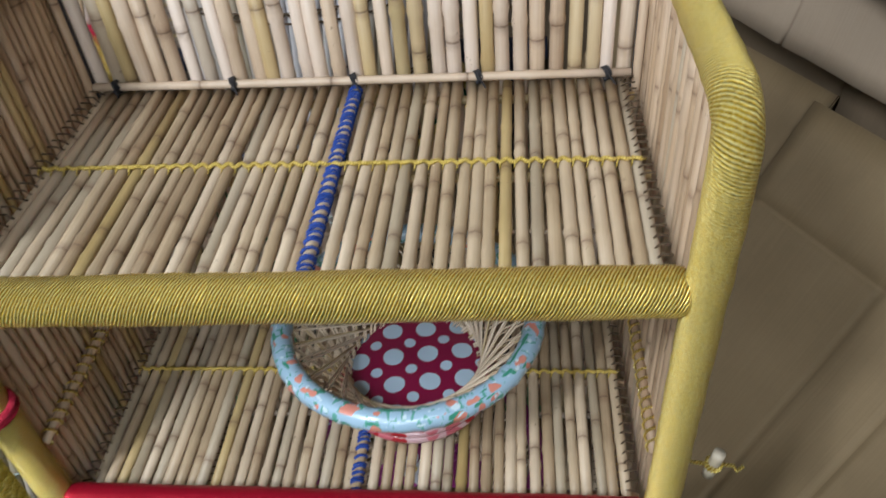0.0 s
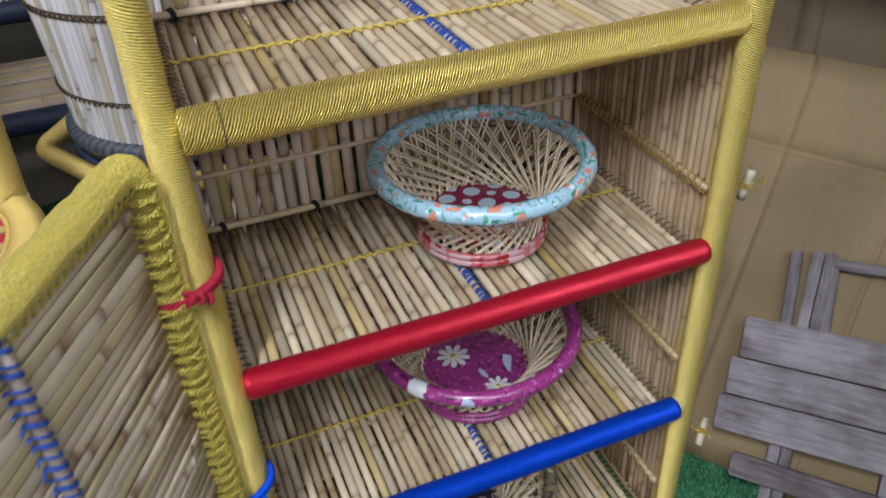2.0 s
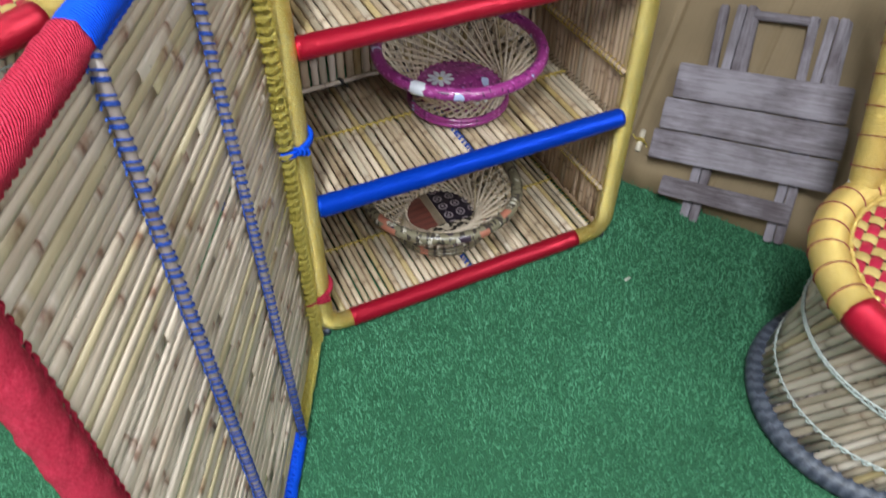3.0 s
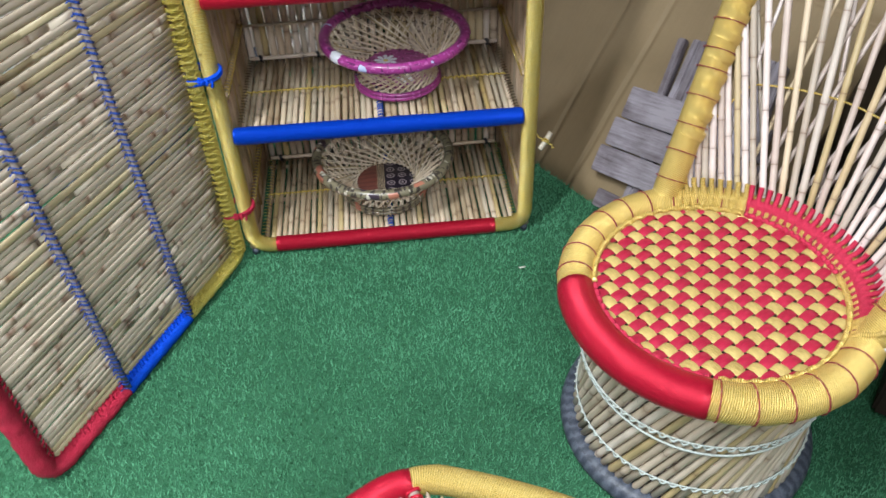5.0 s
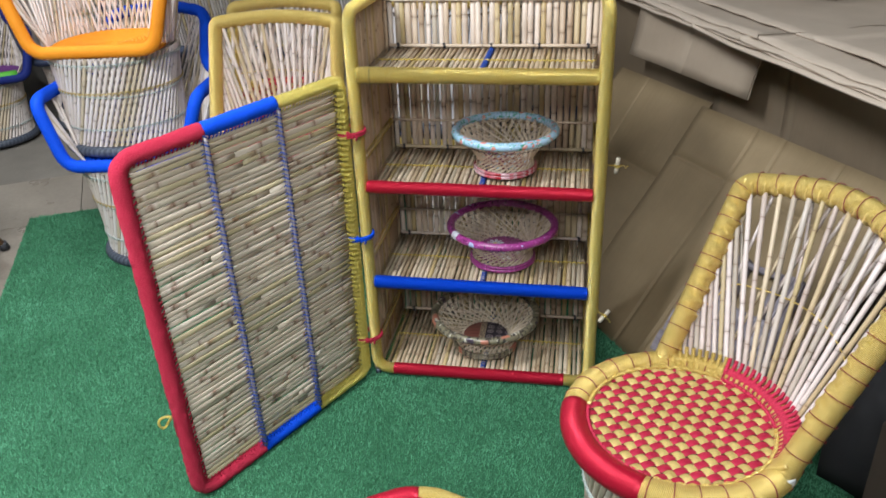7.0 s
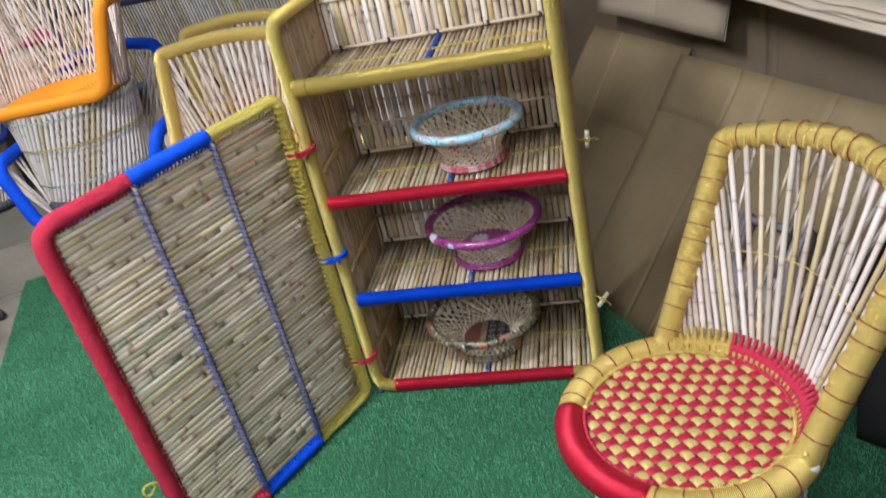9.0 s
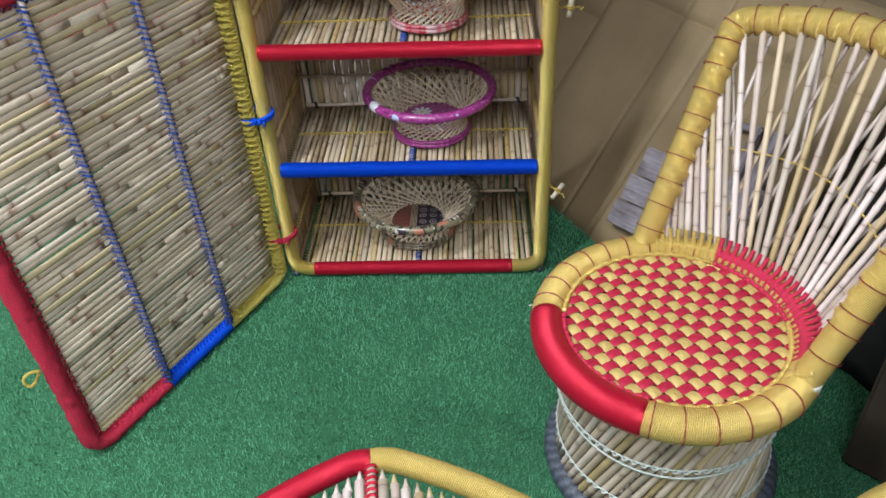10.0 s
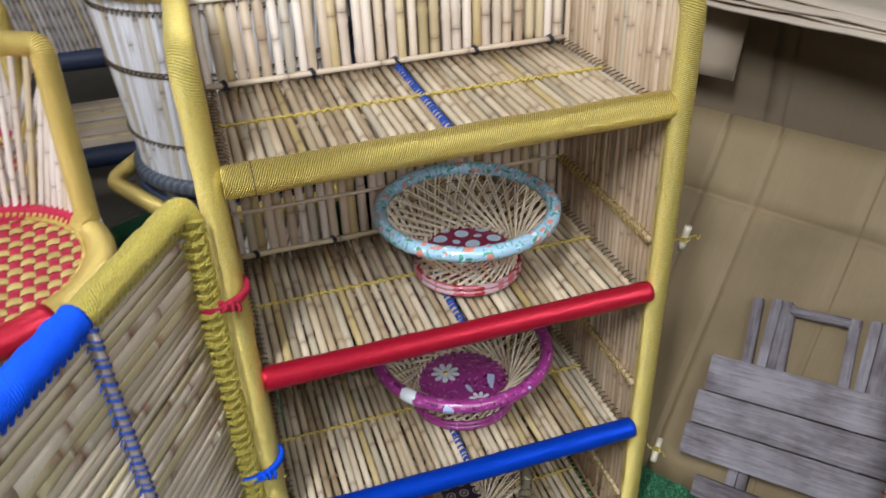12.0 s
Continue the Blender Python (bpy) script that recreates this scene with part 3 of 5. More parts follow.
for x in (gl, gr):
    part("back_post", tube(Geo(), line((x, D, 0.004), (x, D, TOP - 0.02), 8), 0.013, 10), CANE_SIDE, cab)
    part("foot", tube(Geo(), line((x, 0.004, 0.0), (x, 0.004, 0.016), 2), 0.009, 10), RUBBER, cab)
g = Geo()
tube(g, line((gl, 0.0, 0.024), (gl, D, 0.024), 6), 0.011, 10)
part("side_rail", g, CANE_SIDE, cab)
g = Geo()
tube(g, line((gr, 0.0, 0.024), (gr, D, 0.024), 6), 0.011, 10)
part("side_rail", g, CANE_SIDE, cab)

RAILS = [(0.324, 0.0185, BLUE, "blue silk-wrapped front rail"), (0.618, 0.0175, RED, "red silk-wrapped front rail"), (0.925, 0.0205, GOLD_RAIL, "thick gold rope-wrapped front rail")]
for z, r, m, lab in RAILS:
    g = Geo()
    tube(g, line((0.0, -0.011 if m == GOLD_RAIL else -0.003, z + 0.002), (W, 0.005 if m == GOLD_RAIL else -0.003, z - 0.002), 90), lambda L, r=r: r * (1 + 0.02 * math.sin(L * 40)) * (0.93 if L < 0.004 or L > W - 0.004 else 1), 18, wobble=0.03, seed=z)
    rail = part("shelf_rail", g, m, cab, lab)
    if m == GOLD_RAIL:
        for x in (0.035,):
            part("binding", tube(Geo(), ring_path(0, 0, 0, r * 1.015, r * 1.015, 20), 0.0008, 5, closed=True), BROWN_CORD, rail, matrix=pose(x, -0.011 + 0.016 * x / W, z + 0.002 - 0.004 * x / W, 0, 90, 0))

SLATS = cane_set("slat", 0.335, 0.0061, CANE_SHELF, 9, 8, 0.14)
PALE = cane_set("slat", 0.6, 0.0052, CANE_BACK, 3, 8, 0.17)
rs = random.Random(4)
for k, zt in enumerate((0.030, 0.318, 0.612, 0.918)):
    g = Geo()
    for y in (0.03, 0.18, 0.32):
        tube(g, line((0.0, y, zt - 0.0175), (W, y, zt - 0.0175), 6), 0.005, 8)
    shelf = part("shelf", g, CANE_SIDE, cab)
    n = 44
    for i in range(n):
        x = 0.006 + (W - 0.012) * (i + 0.5) / n + rs.uniform(-0.0012, 0.0012)
        if abs(x - 0.302) < 0.0072:
            continue
        y1 = 0.338 - rs.random() * 0.006
        lay("slat", SLATS, (x + rs.uniform(-0.001, 0.001), 0.008, zt - 0.006 + rs.uniform(-0.001, 0.0012)), (x + rs.uniform(-0.001, 0.001), y1, zt - 0.006 + rs.uniform(-0.001, 0.0012)), shelf, rs)
    # blue-wound slat and its cross stitches
    g = Geo()
    tube(g, line((0.302, 0.008, zt - 0.005), (0.302, 0.335, zt - 0.005), 12), 0.0058, 8)
    centre = part("centre_slat", g, CANE_SHELF, shelf)
    g = Geo()
    helix(g, (0.302, 0.012, zt - 0.005), (0.302, 0.325, zt - 0.005), 0.0066, 30, 0.0018)
    helix(g, (0.302, 0.014, zt - 0.0045), (0.302, 0.327, zt - 0.0045), 0.0068, 23, 0.0016, phase=2.0)
    part("blue_winding", g, BLUE_STITCH, shelf, "blue thread wound round the middle slat")
    # yellow stitch line over the slats
    g = Geo()
    pts = []
    for i in range(n * 6 + 1):
        x = 0.006 + (W - 0.012) * i / (n * 6)
        pts.append((x, 0.181 + 0.0016 * math.sin(i * 1.1), zt + 0.0014 + 0.0011 * math.cos(2 * math.pi * (i / 6 - 0.5))))
    tube(g, pts, 0.0022, 5)
    for i in range(n):
        x = 0.006 + (W - 0.012) * i / n
        tube(g, [(x, 0.176, zt - 0.004), (x + 0.001, 0.178, zt + 0.001), (x + 0.003, 0.181, zt + 0.0026), (x + 0.002, 0.185, zt + 0.001)], 0.0010, 4)
    tagged(part("yellow_stitch", g, STITCH, shelf, "yellow thread stitched across the slats"), kind="stuff")
    # pale rod along the back edge, tied with black cord
    lay("back_rod", PALE, (0.004, D - 0.016, zt + 0.0055), (W - 0.004, D - 0.016, zt + 0.0055), shelf, rs)
    for x in (0.03, 0.165, 0.30, 0.435, 0.57):
        g = Geo()
        helix(g, (x - 0.003, D - 0.016, zt + 0.004), (x + 0.004, D - 0.014, zt + 0.006), 0.0072, 3, 0.0013)
        tube(g, [(x, D - 0.020, zt + 0.010), (x + 0.006, D - 0.03, zt + 0.005), (x + 0.009, D - 0.034, zt + 0.002)], 0.0011, 4)
        part("cord_tie", g, BLACK_CORD, shelf, "black cord tie")
    # laced edges
    for x, s in ((0.0, 1), (W, -1)):
        g = Geo()
        for i in range(26):
            y = 0.02 + 0.012 * i
            tube(g, [(x + s * 0.002, y, zt + 0.006), (x + s * 0.010, y + 0.004, zt + 0.003), (x + s * 0.015, y + 0.005 + rs.uniform(-0.003, 0.003), zt - 0.003)], 0.0010, 4)
        tagged(part("lacing", g, GOLD_RAIL if k == 0 else BROWN_CORD, shelf), kind="stuff")

# back panel
BACKS = cane_set("back_cane", 1.05, 0.0082, CANE_BACK, 9, 8, 0.17)
back = part("back_panel", tube(Geo(), line((0.0, D - 0.012, 1.05), (W, D - 0.012, 1.05), 10), 0.0036, 8), CANE_BACK, cab)
for z in (0.70, 0.405, 0.12):
    part("back_bar", tube(Geo(), line((0.0, D - 0.012, z), (W, D - 0.012, z), 10), 0.0036, 8), CANE_BACK, back)
n = 33
for i in range(n):
    x = (W) * (i + 0.5) / n + rs.uniform(-0.0012, 0.0012)
    lay("back_cane", BACKS, (x, D + rs.uniform(-0.001, 0.001), 0.018), (x + rs.uniform(-0.003, 0.003), D + rs.uniform(-0.001, 0.001), 1.068), back, rs)
# side panels
SIDES = cane_set("side_cane", 1.04, 0.0066, CANE_SIDE, 7, 8, 0.2)
for x, s in ((gl + 0.002, 1), (gr - 0.002, -1)):
    side = part("side_panel", tube(Geo(), line((x + s * 0.010, D - 0.014, 0.03), (x + s * 0.010, D - 0.014, 1.06), 6), 0.005, 8), CANE_SIDE, cab)
    for z in (0.70, 0.41, 0.13):
        part("side_bar", tube(Geo(), line((x + s * 0.010, 0.012, z), (x + s * 0.010, D - 0.02, z), 6), 0.005, 8), CANE_SIDE, side)
    n = 26
    for i in range(n):
        y = 0.018 + (D - 0.03) * (i + 0.5) / n
        lay("side_cane", SIDES, (x + rs.uniform(-0.001, 0.001), y, 0.022), (x + rs.uniform(-0.001, 0.001), y, 1.066), side, rs)
    for z in (0.70, 0.41, 0.13):
        g = Geo()
        helix(g, (x + s * 0.009, 0.014, z), (x + s * 0.009, D - 0.012, z), 0.008, 26, 0.0014)
        part("gold_lacing", g, GOLD_RAIL, side, "gold thread lacing")
for x in (0.0, W):
    g = Geo()
    tube(g, line((x, D - 0.010, 0.03), (x, D - 0.010, 1.06), 8), 0.0028, 6)
    part("corner_cord", g, BLACK_CORD, cab, "dark cord down the back corner")

# pegs for the latch
for (px, py, pz), (tx, ty) in (((0.656, 0.004, 0.697), (8, 4)), ((0.648, -0.018, 0.262), (-35, 50))):
    g = tube(Geo(), line((0, 0, -0.022), (0, 0, 0.022), 4), 0.0058, 12)
    peg = part("latch_peg", g, PEG, cab, "pale wooden peg on a gold cord", matrix=pose(px, py, pz, tx, ty, 0))
    g = Geo()
    helix(g, (0, 0, -0.004), (0, 0, 0.004), 0.0070, 3, 0.0016)
    tube(g, [(-0.009, 0, 0), (-0.018, 0.002, -0.003), (-0.026, 0.004, 0.0)], 0.002, 5)
    tube(g, [(0.009, 0, 0), (0.017, -0.003, 0.004), (0.021, -0.005, -0.002), (0.026, -0.002, 0.003)], 0.0018, 5)
    part("peg_cord", g, GOLD_RAIL, peg)

# ---------------------------------------------------------------- its open door
door = new("door")
door.parent = cab
door["label"] = "open door of horizontal canes in a gold, blue and red frame"
HB, HT = Vector((-0.048, -0.024, 0.026)), Vector((-0.046, -0.022, 0.917))
OB, OT = Vector((-0.332, -0.567, 0.019)), Vector((-0.366, -0.552, 0.888))
RD = 0.0165


def on_door(s, z):
    """A place on the door: s from hinge to free edge, z from bottom to top, both 0 to 1."""
    return HB.lerp(OB, s).lerp(HT.lerp(OT, s), z)


across = (OB - HB).normalized()
out = across.cross(Vector((0, 0, 1))).normalized()
s1, s2 = 0.337, 0.667
corner_b, corner_t = on_door(1, 0), on_door(1, 1)
g = Geo()
tube(g, finely(rounded([on_door(s1, 0), on_door(0, 0), on_door(0, 1), on_door(s1, 1)], 0.03, 6), 0.004), RD * 0.95, 16, wobble=0.14)
part("gold_frame", g, GOLD_DOOR, door, "gold-wrapped hinge side of the frame")
for z in (0, 1):
    g = tube(Geo(), line(on_door(s1, z), on_door(s2, z), 60), RD * 1.08, 16, wobble=0.11, seed=z)
    part("blue_sleeve", g, BLUE_DOOR, door, "blue wool wrapping")
g = Geo()
path = rounded([on_door(s2, 0), corner_b, corner_t, on_door(s2, 1)], 0.05, 8)
dense = finely(path, 0.005)
tube(g, dense, RD * 1.12, 16, wobble=0.17)
part("red_frame", g, RED_DOOR, door, "red wool-wrapped free edge of the frame")


def lath_mesh(name, length, w, th, seed, material):
    """A split cane along z: rounded face towards y, flat back, swollen joints."""
    rnd = random.Random(seed)
    profile = ((-0.5, -0.2), (-0.46, 0.55), (-0.25, 0.90), (0.25, 0.94), (0.46, 0.6), (0.5, -0.2), (0.0, -0.4))
    zs, z = [0.0], rnd.uniform(0.05, 0.30)
    joints = []
    while z < length - 0.03:
        joints.append(z)
        zs += [z - 0.010, z, z + 0.010]
        z += 0.31 * rnd.uniform(0.8, 1.2)
    zs = sorted(zs + [length * k / 6 for k in range(1, 7)])
    ph, amp = rnd.uniform(0, 6), rnd.uniform(-1, 1) * 0.0012
    g = Geo()
    m = len(profile)
    for z in zs:
        k = 1.10 if z in joints else rnd.uniform(0.96, 1.02)
        lean = amp * math.sin(z * 8 + ph)
        for x, y in profile:
            g.v.append(Vector((x * w * k + lean, y * th * (1.25 if z in joints else 1.0), z)))
    for a in range(len(zs) - 1):
        for b in range(m):
            c = (b + 1) % m
            g.face((a * m + b, a * m + c, a * m + m + c, a * m + m + b))
    g.face(list(range(m))[::-1])
    g.face([(len(zs) - 1) * m + b for b in range(m)])
    me = g.mesh(name)
    me.materials.append(material)
    return me


LATHS = [(lath_mesh("door_cane", 0.60, 0.0134 * (0.90 + 0.22 * random.Random(k * 5 + 1).random()), 0.0034, k * 17 + 2, CANE_DOOR), 0.60) for k in range(12)]
rd = random.Random(11)


def lay_flat(a, b, normal):
    """A lath of the door from a to b, its rounded face along the normal."""
    me, length = rd.choice(LATHS)
    d = (b - a)
    zaxis = d.normalized()
    tilt = Vector((0, 0, rd.uniform(-0.10, 0.10)))
    yaxis = (normal + tilt)
    yaxis = (yaxis - zaxis * yaxis.dot(zaxis)).normalized()
    if rd.random() < 0.5:
        a, zaxis = b, -zaxis
    o = new("door_cane", me)
    o.parent = door
    o.matrix_basis = Matrix.Translation(a) @ Matrix((yaxis.cross(zaxis), yaxis, zaxis)).transposed().to_4x4() @ Matrix.Diagonal((1, 1, d.length / length, 1))


n = 62
for i in range(n):
    z = 0.024 + 0.952 * (i + 0.5) / n
    e0, e1 = rd.uniform(0.022, 0.03), rd.uniform(0.968, 0.976)
    face = out if rd.random() < 0.12 else -out
    lift_ = rd.uniform(-0.0014, 0.0014)
    if rd.random() < 0.22:
        cut = rd.uniform(0.3, 0.75)
        lay_flat(on_door(e0, z) + out * lift_, on_door(cut, z + rd.uniform(-0.002, 0.002)) + out * lift_, face)
        lay_flat(on_door(cut - 0.02, z + rd.uniform(-0.002, 0.002)) + out * 0.002, on_door(e1, z) + out * lift_, -out)
    else:
        lay_flat(on_door(e0, z + rd.uniform(-0.0022, 0.0022)) + out * lift_, on_door(e1, z + rd.uniform(-0.0022, 0.0022)) + out * lift_, face)
RODS = cane_set("door_rod", 0.9, 0.0062, CANE_ROD, 2, 8, 0.3)
for s in (s1, s2):
    for face in (1, -1):
        lay("door_rod", RODS, on_door(s, 0.01) + out * 0.012 * face, on_door(s, 0.99) + out * 0.012 * face, door, rd)
    g = Geo()
    for face in (1, -1):
        for i in range(80):
            z = 0.014 + 0.972 * i / 79
            p = on_door(s, z) + Vector((0, 0, rd.uniform(-0.0012, 0.0012)))
            over = [p + across * (0.0080 * math.cos(w)) + out * (face * (0.0085 + 0.0106 * math.sin(w))) + Vector((0, 0, 0.0050 * math.cos(w))) for w in [0.05 + 3.0 * j / 7 for j in range(8)]]
            tail = rd.uniform(0.0045, 0.0085)
            over.insert(0, over[0] + across * tail + out * (face * 0.003) + Vector((0, 0, rd.uniform(-0.002, 0.003))))
            tube(g, over, 0.00115, 5)
            if i % 2:
                tube(g, [q + Vector((0, 0, 0.0022)) for q in over[1:]], 0.0011, 4)
    tagged(part("blue_stitching", g, BLUE_STITCH, door, "blue thread laced round an upright rod"), kind="stuff")
g = Geo()
for i in range(118):
    z = 0.02 + 0.96 * i / 117
    p = on_door(0, z)
    pts = []
    for j in range(10):
        w = 2 * math.pi * j / 10
        pts.append(p + across * (0.0045 + 0.0195 * math.cos(w)) + out * (0.0185 * math.sin(w)) + Vector((0, 0, (0.007 if i % 2 else -0.006) * math.cos(w) + 0.003 * math.sin(w) + rd.uniform(-0.0018, 0.0018))))
    tube(g, pts, 0.0023, 5, closed=True)
tagged(part("gold_lacing", g, GOLD_DOOR, door, "gold thread laced along the hinge side"), kind="stuff")
g = Geo()
for i in range(60):
    z = 0.03 + 0.94 * i / 59
    p = on_door(1, z)
    tube(g, [p - across * 0.012 + out * 0.012, p - across * 0.021 + out * 0.009, p - across * 0.027 + Vector((0, 0, rd.uniform(-0.004, 0.004)))], 0.0022, 4)
    tube(g, [p - across * 0.012 - out * 0.012, p - across * 0.021 - out * 0.009, p - across * 0.027 + Vector((0, 0, rd.uniform(-0.004, 0.004)))], 0.0022, 4)
tagged(part("red_lacing", g, RED_DOOR, door), kind="stuff")
for sa, sb, m in ((0.02, s1, GOLD_DOOR), (s1, s2, BLUE_DOOR), (s2, 0.98, RED_DOOR)):
    g = Geo()
    k = int((sb - sa) * 62)
    for zz, dz in ((0.0, 1), (1.0, -1)):
        for i in range(k):
            p = on_door(sa + (sb - sa) * (i + 0.5) / k, zz)
            for face in (1, -1):
                tube(g, [p + out * 0.010 * face + Vector((0, 0, dz * 0.012)), p + out * 0.007 * face + Vector((0, 0, dz * 0.021)), p + Vector((0, 0, dz * 0.027))], 0.0018, 4)
    tagged(part("edge_lacing", g, m, door), kind="stuff")
# gold loops for the latch
for z in (0.283, 0.63):
    g = Geo()
    c = on_door(1, z)
    tube(g, [c + across * (0.040 + 0.016 * math.cos(w)) + out * 0.004 * math.sin(w * 2) + Vector((0, 0, 0.013 * math.sin(w))) for w in [k * 0.45 for k in range(14)]], 0.0032, 6, closed=True) if z < 0.5 else None
    tube(g, [c - across * 0.040 + out * 0.008, c - across * 0.03 + out * 0.012, c - across * 0.022 + out * 0.012 + Vector((0, 0, 0.006)), c - across * 0.032 + out * 0.014 + Vector((0, 0, 0.008))], 0.003, 6)
    tagged(part("latch_loop", g, GOLD_DOOR, door, "gold cord loop"), kind="stuff")
for z, m in ((0.778, RED_DOOR), (0.478, BLUE_DOOR), (0.146, RED_DOOR)):
    loop_tie(cab, -0.033, -0.012, z, 0.040, 0.024, m, 25, 12, 0.0042, "coloured cord tying the door to the post")


# ---------------------------------------------------------------- bowls on the shelves
def bowl(label, x, y, z, R, H, rim_mat, foot_mat, floor_mat, turn, waist=0.57):
    o = thing("cane_bowl", label, "bowl", pose(x, y, z, 0, 0, turn), "cane bowls on the shelves")
    rw, rf = R * waist, R * 0.61
    rim = tube(Geo(), ring_path(0, 0, H, R, R, 96), lambda L: 0.0115 + 0.0007 * math.sin(L * 310), 12, closed=True, wobble=0.12)
    part("rim", rim, rim_mat, o, "cloth-bound rim")
    g = Geo()
    for zz, r in ((0.0055, 0.0055), (0.0145, 0.005)):
        tube(g, ring_path(0, 0, zz, rf, rf, 48), r, 8, closed=True, wobble=0.08)
    part("foot_ring", g, foot_mat, o, "cloth-bound foot")
    rb = random.Random(int(turn * 10))
    for nm, dr, da, count in (("outer_weave", 0.0, 64, 30), ("inner_weave", -0.005, -24, 34)):
        g = Geo()
        for i in range(count):
            for twin in (-0.5, 0.5):
                a = 2 * math.pi * i / count + twin * 0.052 + rb.uniform(-0.010, 0.010)
                for (r0, z0, r1, z1, b) in ((rf + dr, 0.014, rw + dr, 0.032, da * 0.3), (rw + dr, 0.032, R + dr - 0.004, H - 0.002, da)):
                    a0 = a + (0 if z0 < 0.03 else radians(da * 0.3))
                    a1 = a0 + radians(b)
                    p, q = Vector((r0 * math.cos(a0), r0 * math.sin(a0), z0)), Vector((r1 * math.cos(a1), r1 * math.sin(a1), z1))
                    tube(g, [p, p.lerp(q, 0.5), q], 0.0014, 5, caps=False)
        tagged(part(nm, g, CANE_STICK, o), kind="stuff")
    # dark thread stitched round the inside
    for zz in (0.58, 0.80):
        r = rw + (R - rw) * zz * 0.92
        g = tube(Geo(), [Vector(((r + 0.0016 * math.cos(k * 1.9)) * math.cos(2 * math.pi * k / 150), (r + 0.0016 * math.cos(k * 1.9)) * math.sin(2 * math.pi * k / 150), 0.041 + (H - 0.041) * zz + 0.0024 * math.sin(k * 1.9))) for k in range(150)], 0.0009, 4, closed=True)
        part("inner_thread", g, BLACK_CORD, o, "dark thread stitched round the sticks")
    g = Geo()
    c = len(g.v)
    g.v.append(Vector((0, 0, 0.033)))
    rings = [0.3, 0.6, 0.85, 1.0]
    for k, f in enumerate(rings):
        for j in range(40):
            w = 2 * math.pi * j / 40
            g.v.append(Vector((rw * f * math.cos(w), rw * f * math.sin(w), 0.033 - 0.003 * f ** 4 + 0.0012 * math.sin(w * 3 + k))))
    for j in range(40):
        g.face((0, 1 + j, 1 + (j + 1) % 40), [(g.v[i].x, g.v[i].y) for i in (0, 1 + j, 1 + (j + 1) % 40)])
    for k in range(3):
        for j in range(40):
            ids = (1 + k * 40 + j, 1 + (k + 1) * 40 + j, 1 + (k + 1) * 40 + (j + 1) % 40, 1 + k * 40 + (j + 1) % 40)
            g.face(ids, [(g.v[i].x, g.v[i].y) for i in ids])
    part("lining", g, floor_mat, o, "printed cloth lining")
    return o


bowl("shallow cane bowl with sky-blue floral rim and maroon polka-dot lining", 0.357, 0.160, 0.619, 0.137, 0.112, CLOTH_SKY, CLOTH_RED, CLOTH_DOTS, 8)
def daisy(parent, x, y, z, r, turn=0):
    """A printed flower: flat petals a hair above the cloth."""
    g = Geo()
    g.v.append(Vector((x, y, z)))
    n = 108
    for k in range(n):
        a = 2 * math.pi * k / n
        d = r * (0.30 + 0.70 * abs(math.cos(4.5 * a)) ** 0.55)
        g.v.append(Vector((x + d * math.cos(a + radians(turn)), y + d * math.sin(a + radians(turn)), z)))
    for k in range(n):
        g.face((0, 1 + k, 1 + (k + 1) % n))
    part("daisy", g, PETAL, parent, "white printed daisy")
    part("daisy_eye", tube(Geo(), [(x, y, z), (x, y, z + 0.0004)], r * 0.2, 10), STITCH, parent)


b2 = bowl("shallow cane bowl with magenta daisy-print rim and lining", 0.348, 0.178, 0.325, 0.152, 0.112, CLOTH_PINK, CLOTH_PINK, CLOTH_PINK, 0)
part("rim_flower", tube(Geo(), ring_path(0, 0, 0.112, 0.152, 0.152, 12, 206, 226), lambda L: 0.0124 * (0.75 + 0.25 * math.sin(math.pi * min(max(L / 0.053, 0), 1))), 12), PETAL, b2, "pale blue flower printed on the rim")
daisy(b2, -0.024, 0.028, 0.0350, 0.027, 10)
daisy(b2, 0.013, -0.060, 0.0335, 0.021, 25)
bowl("shallow cane bowl with brown patchwork-print rim and lining", 0.298, 0.150, 0.037, 0.157, 0.108, CLOTH_PATCH, CLOTH_PATCH, LINING_TWO, 0, 0.47)


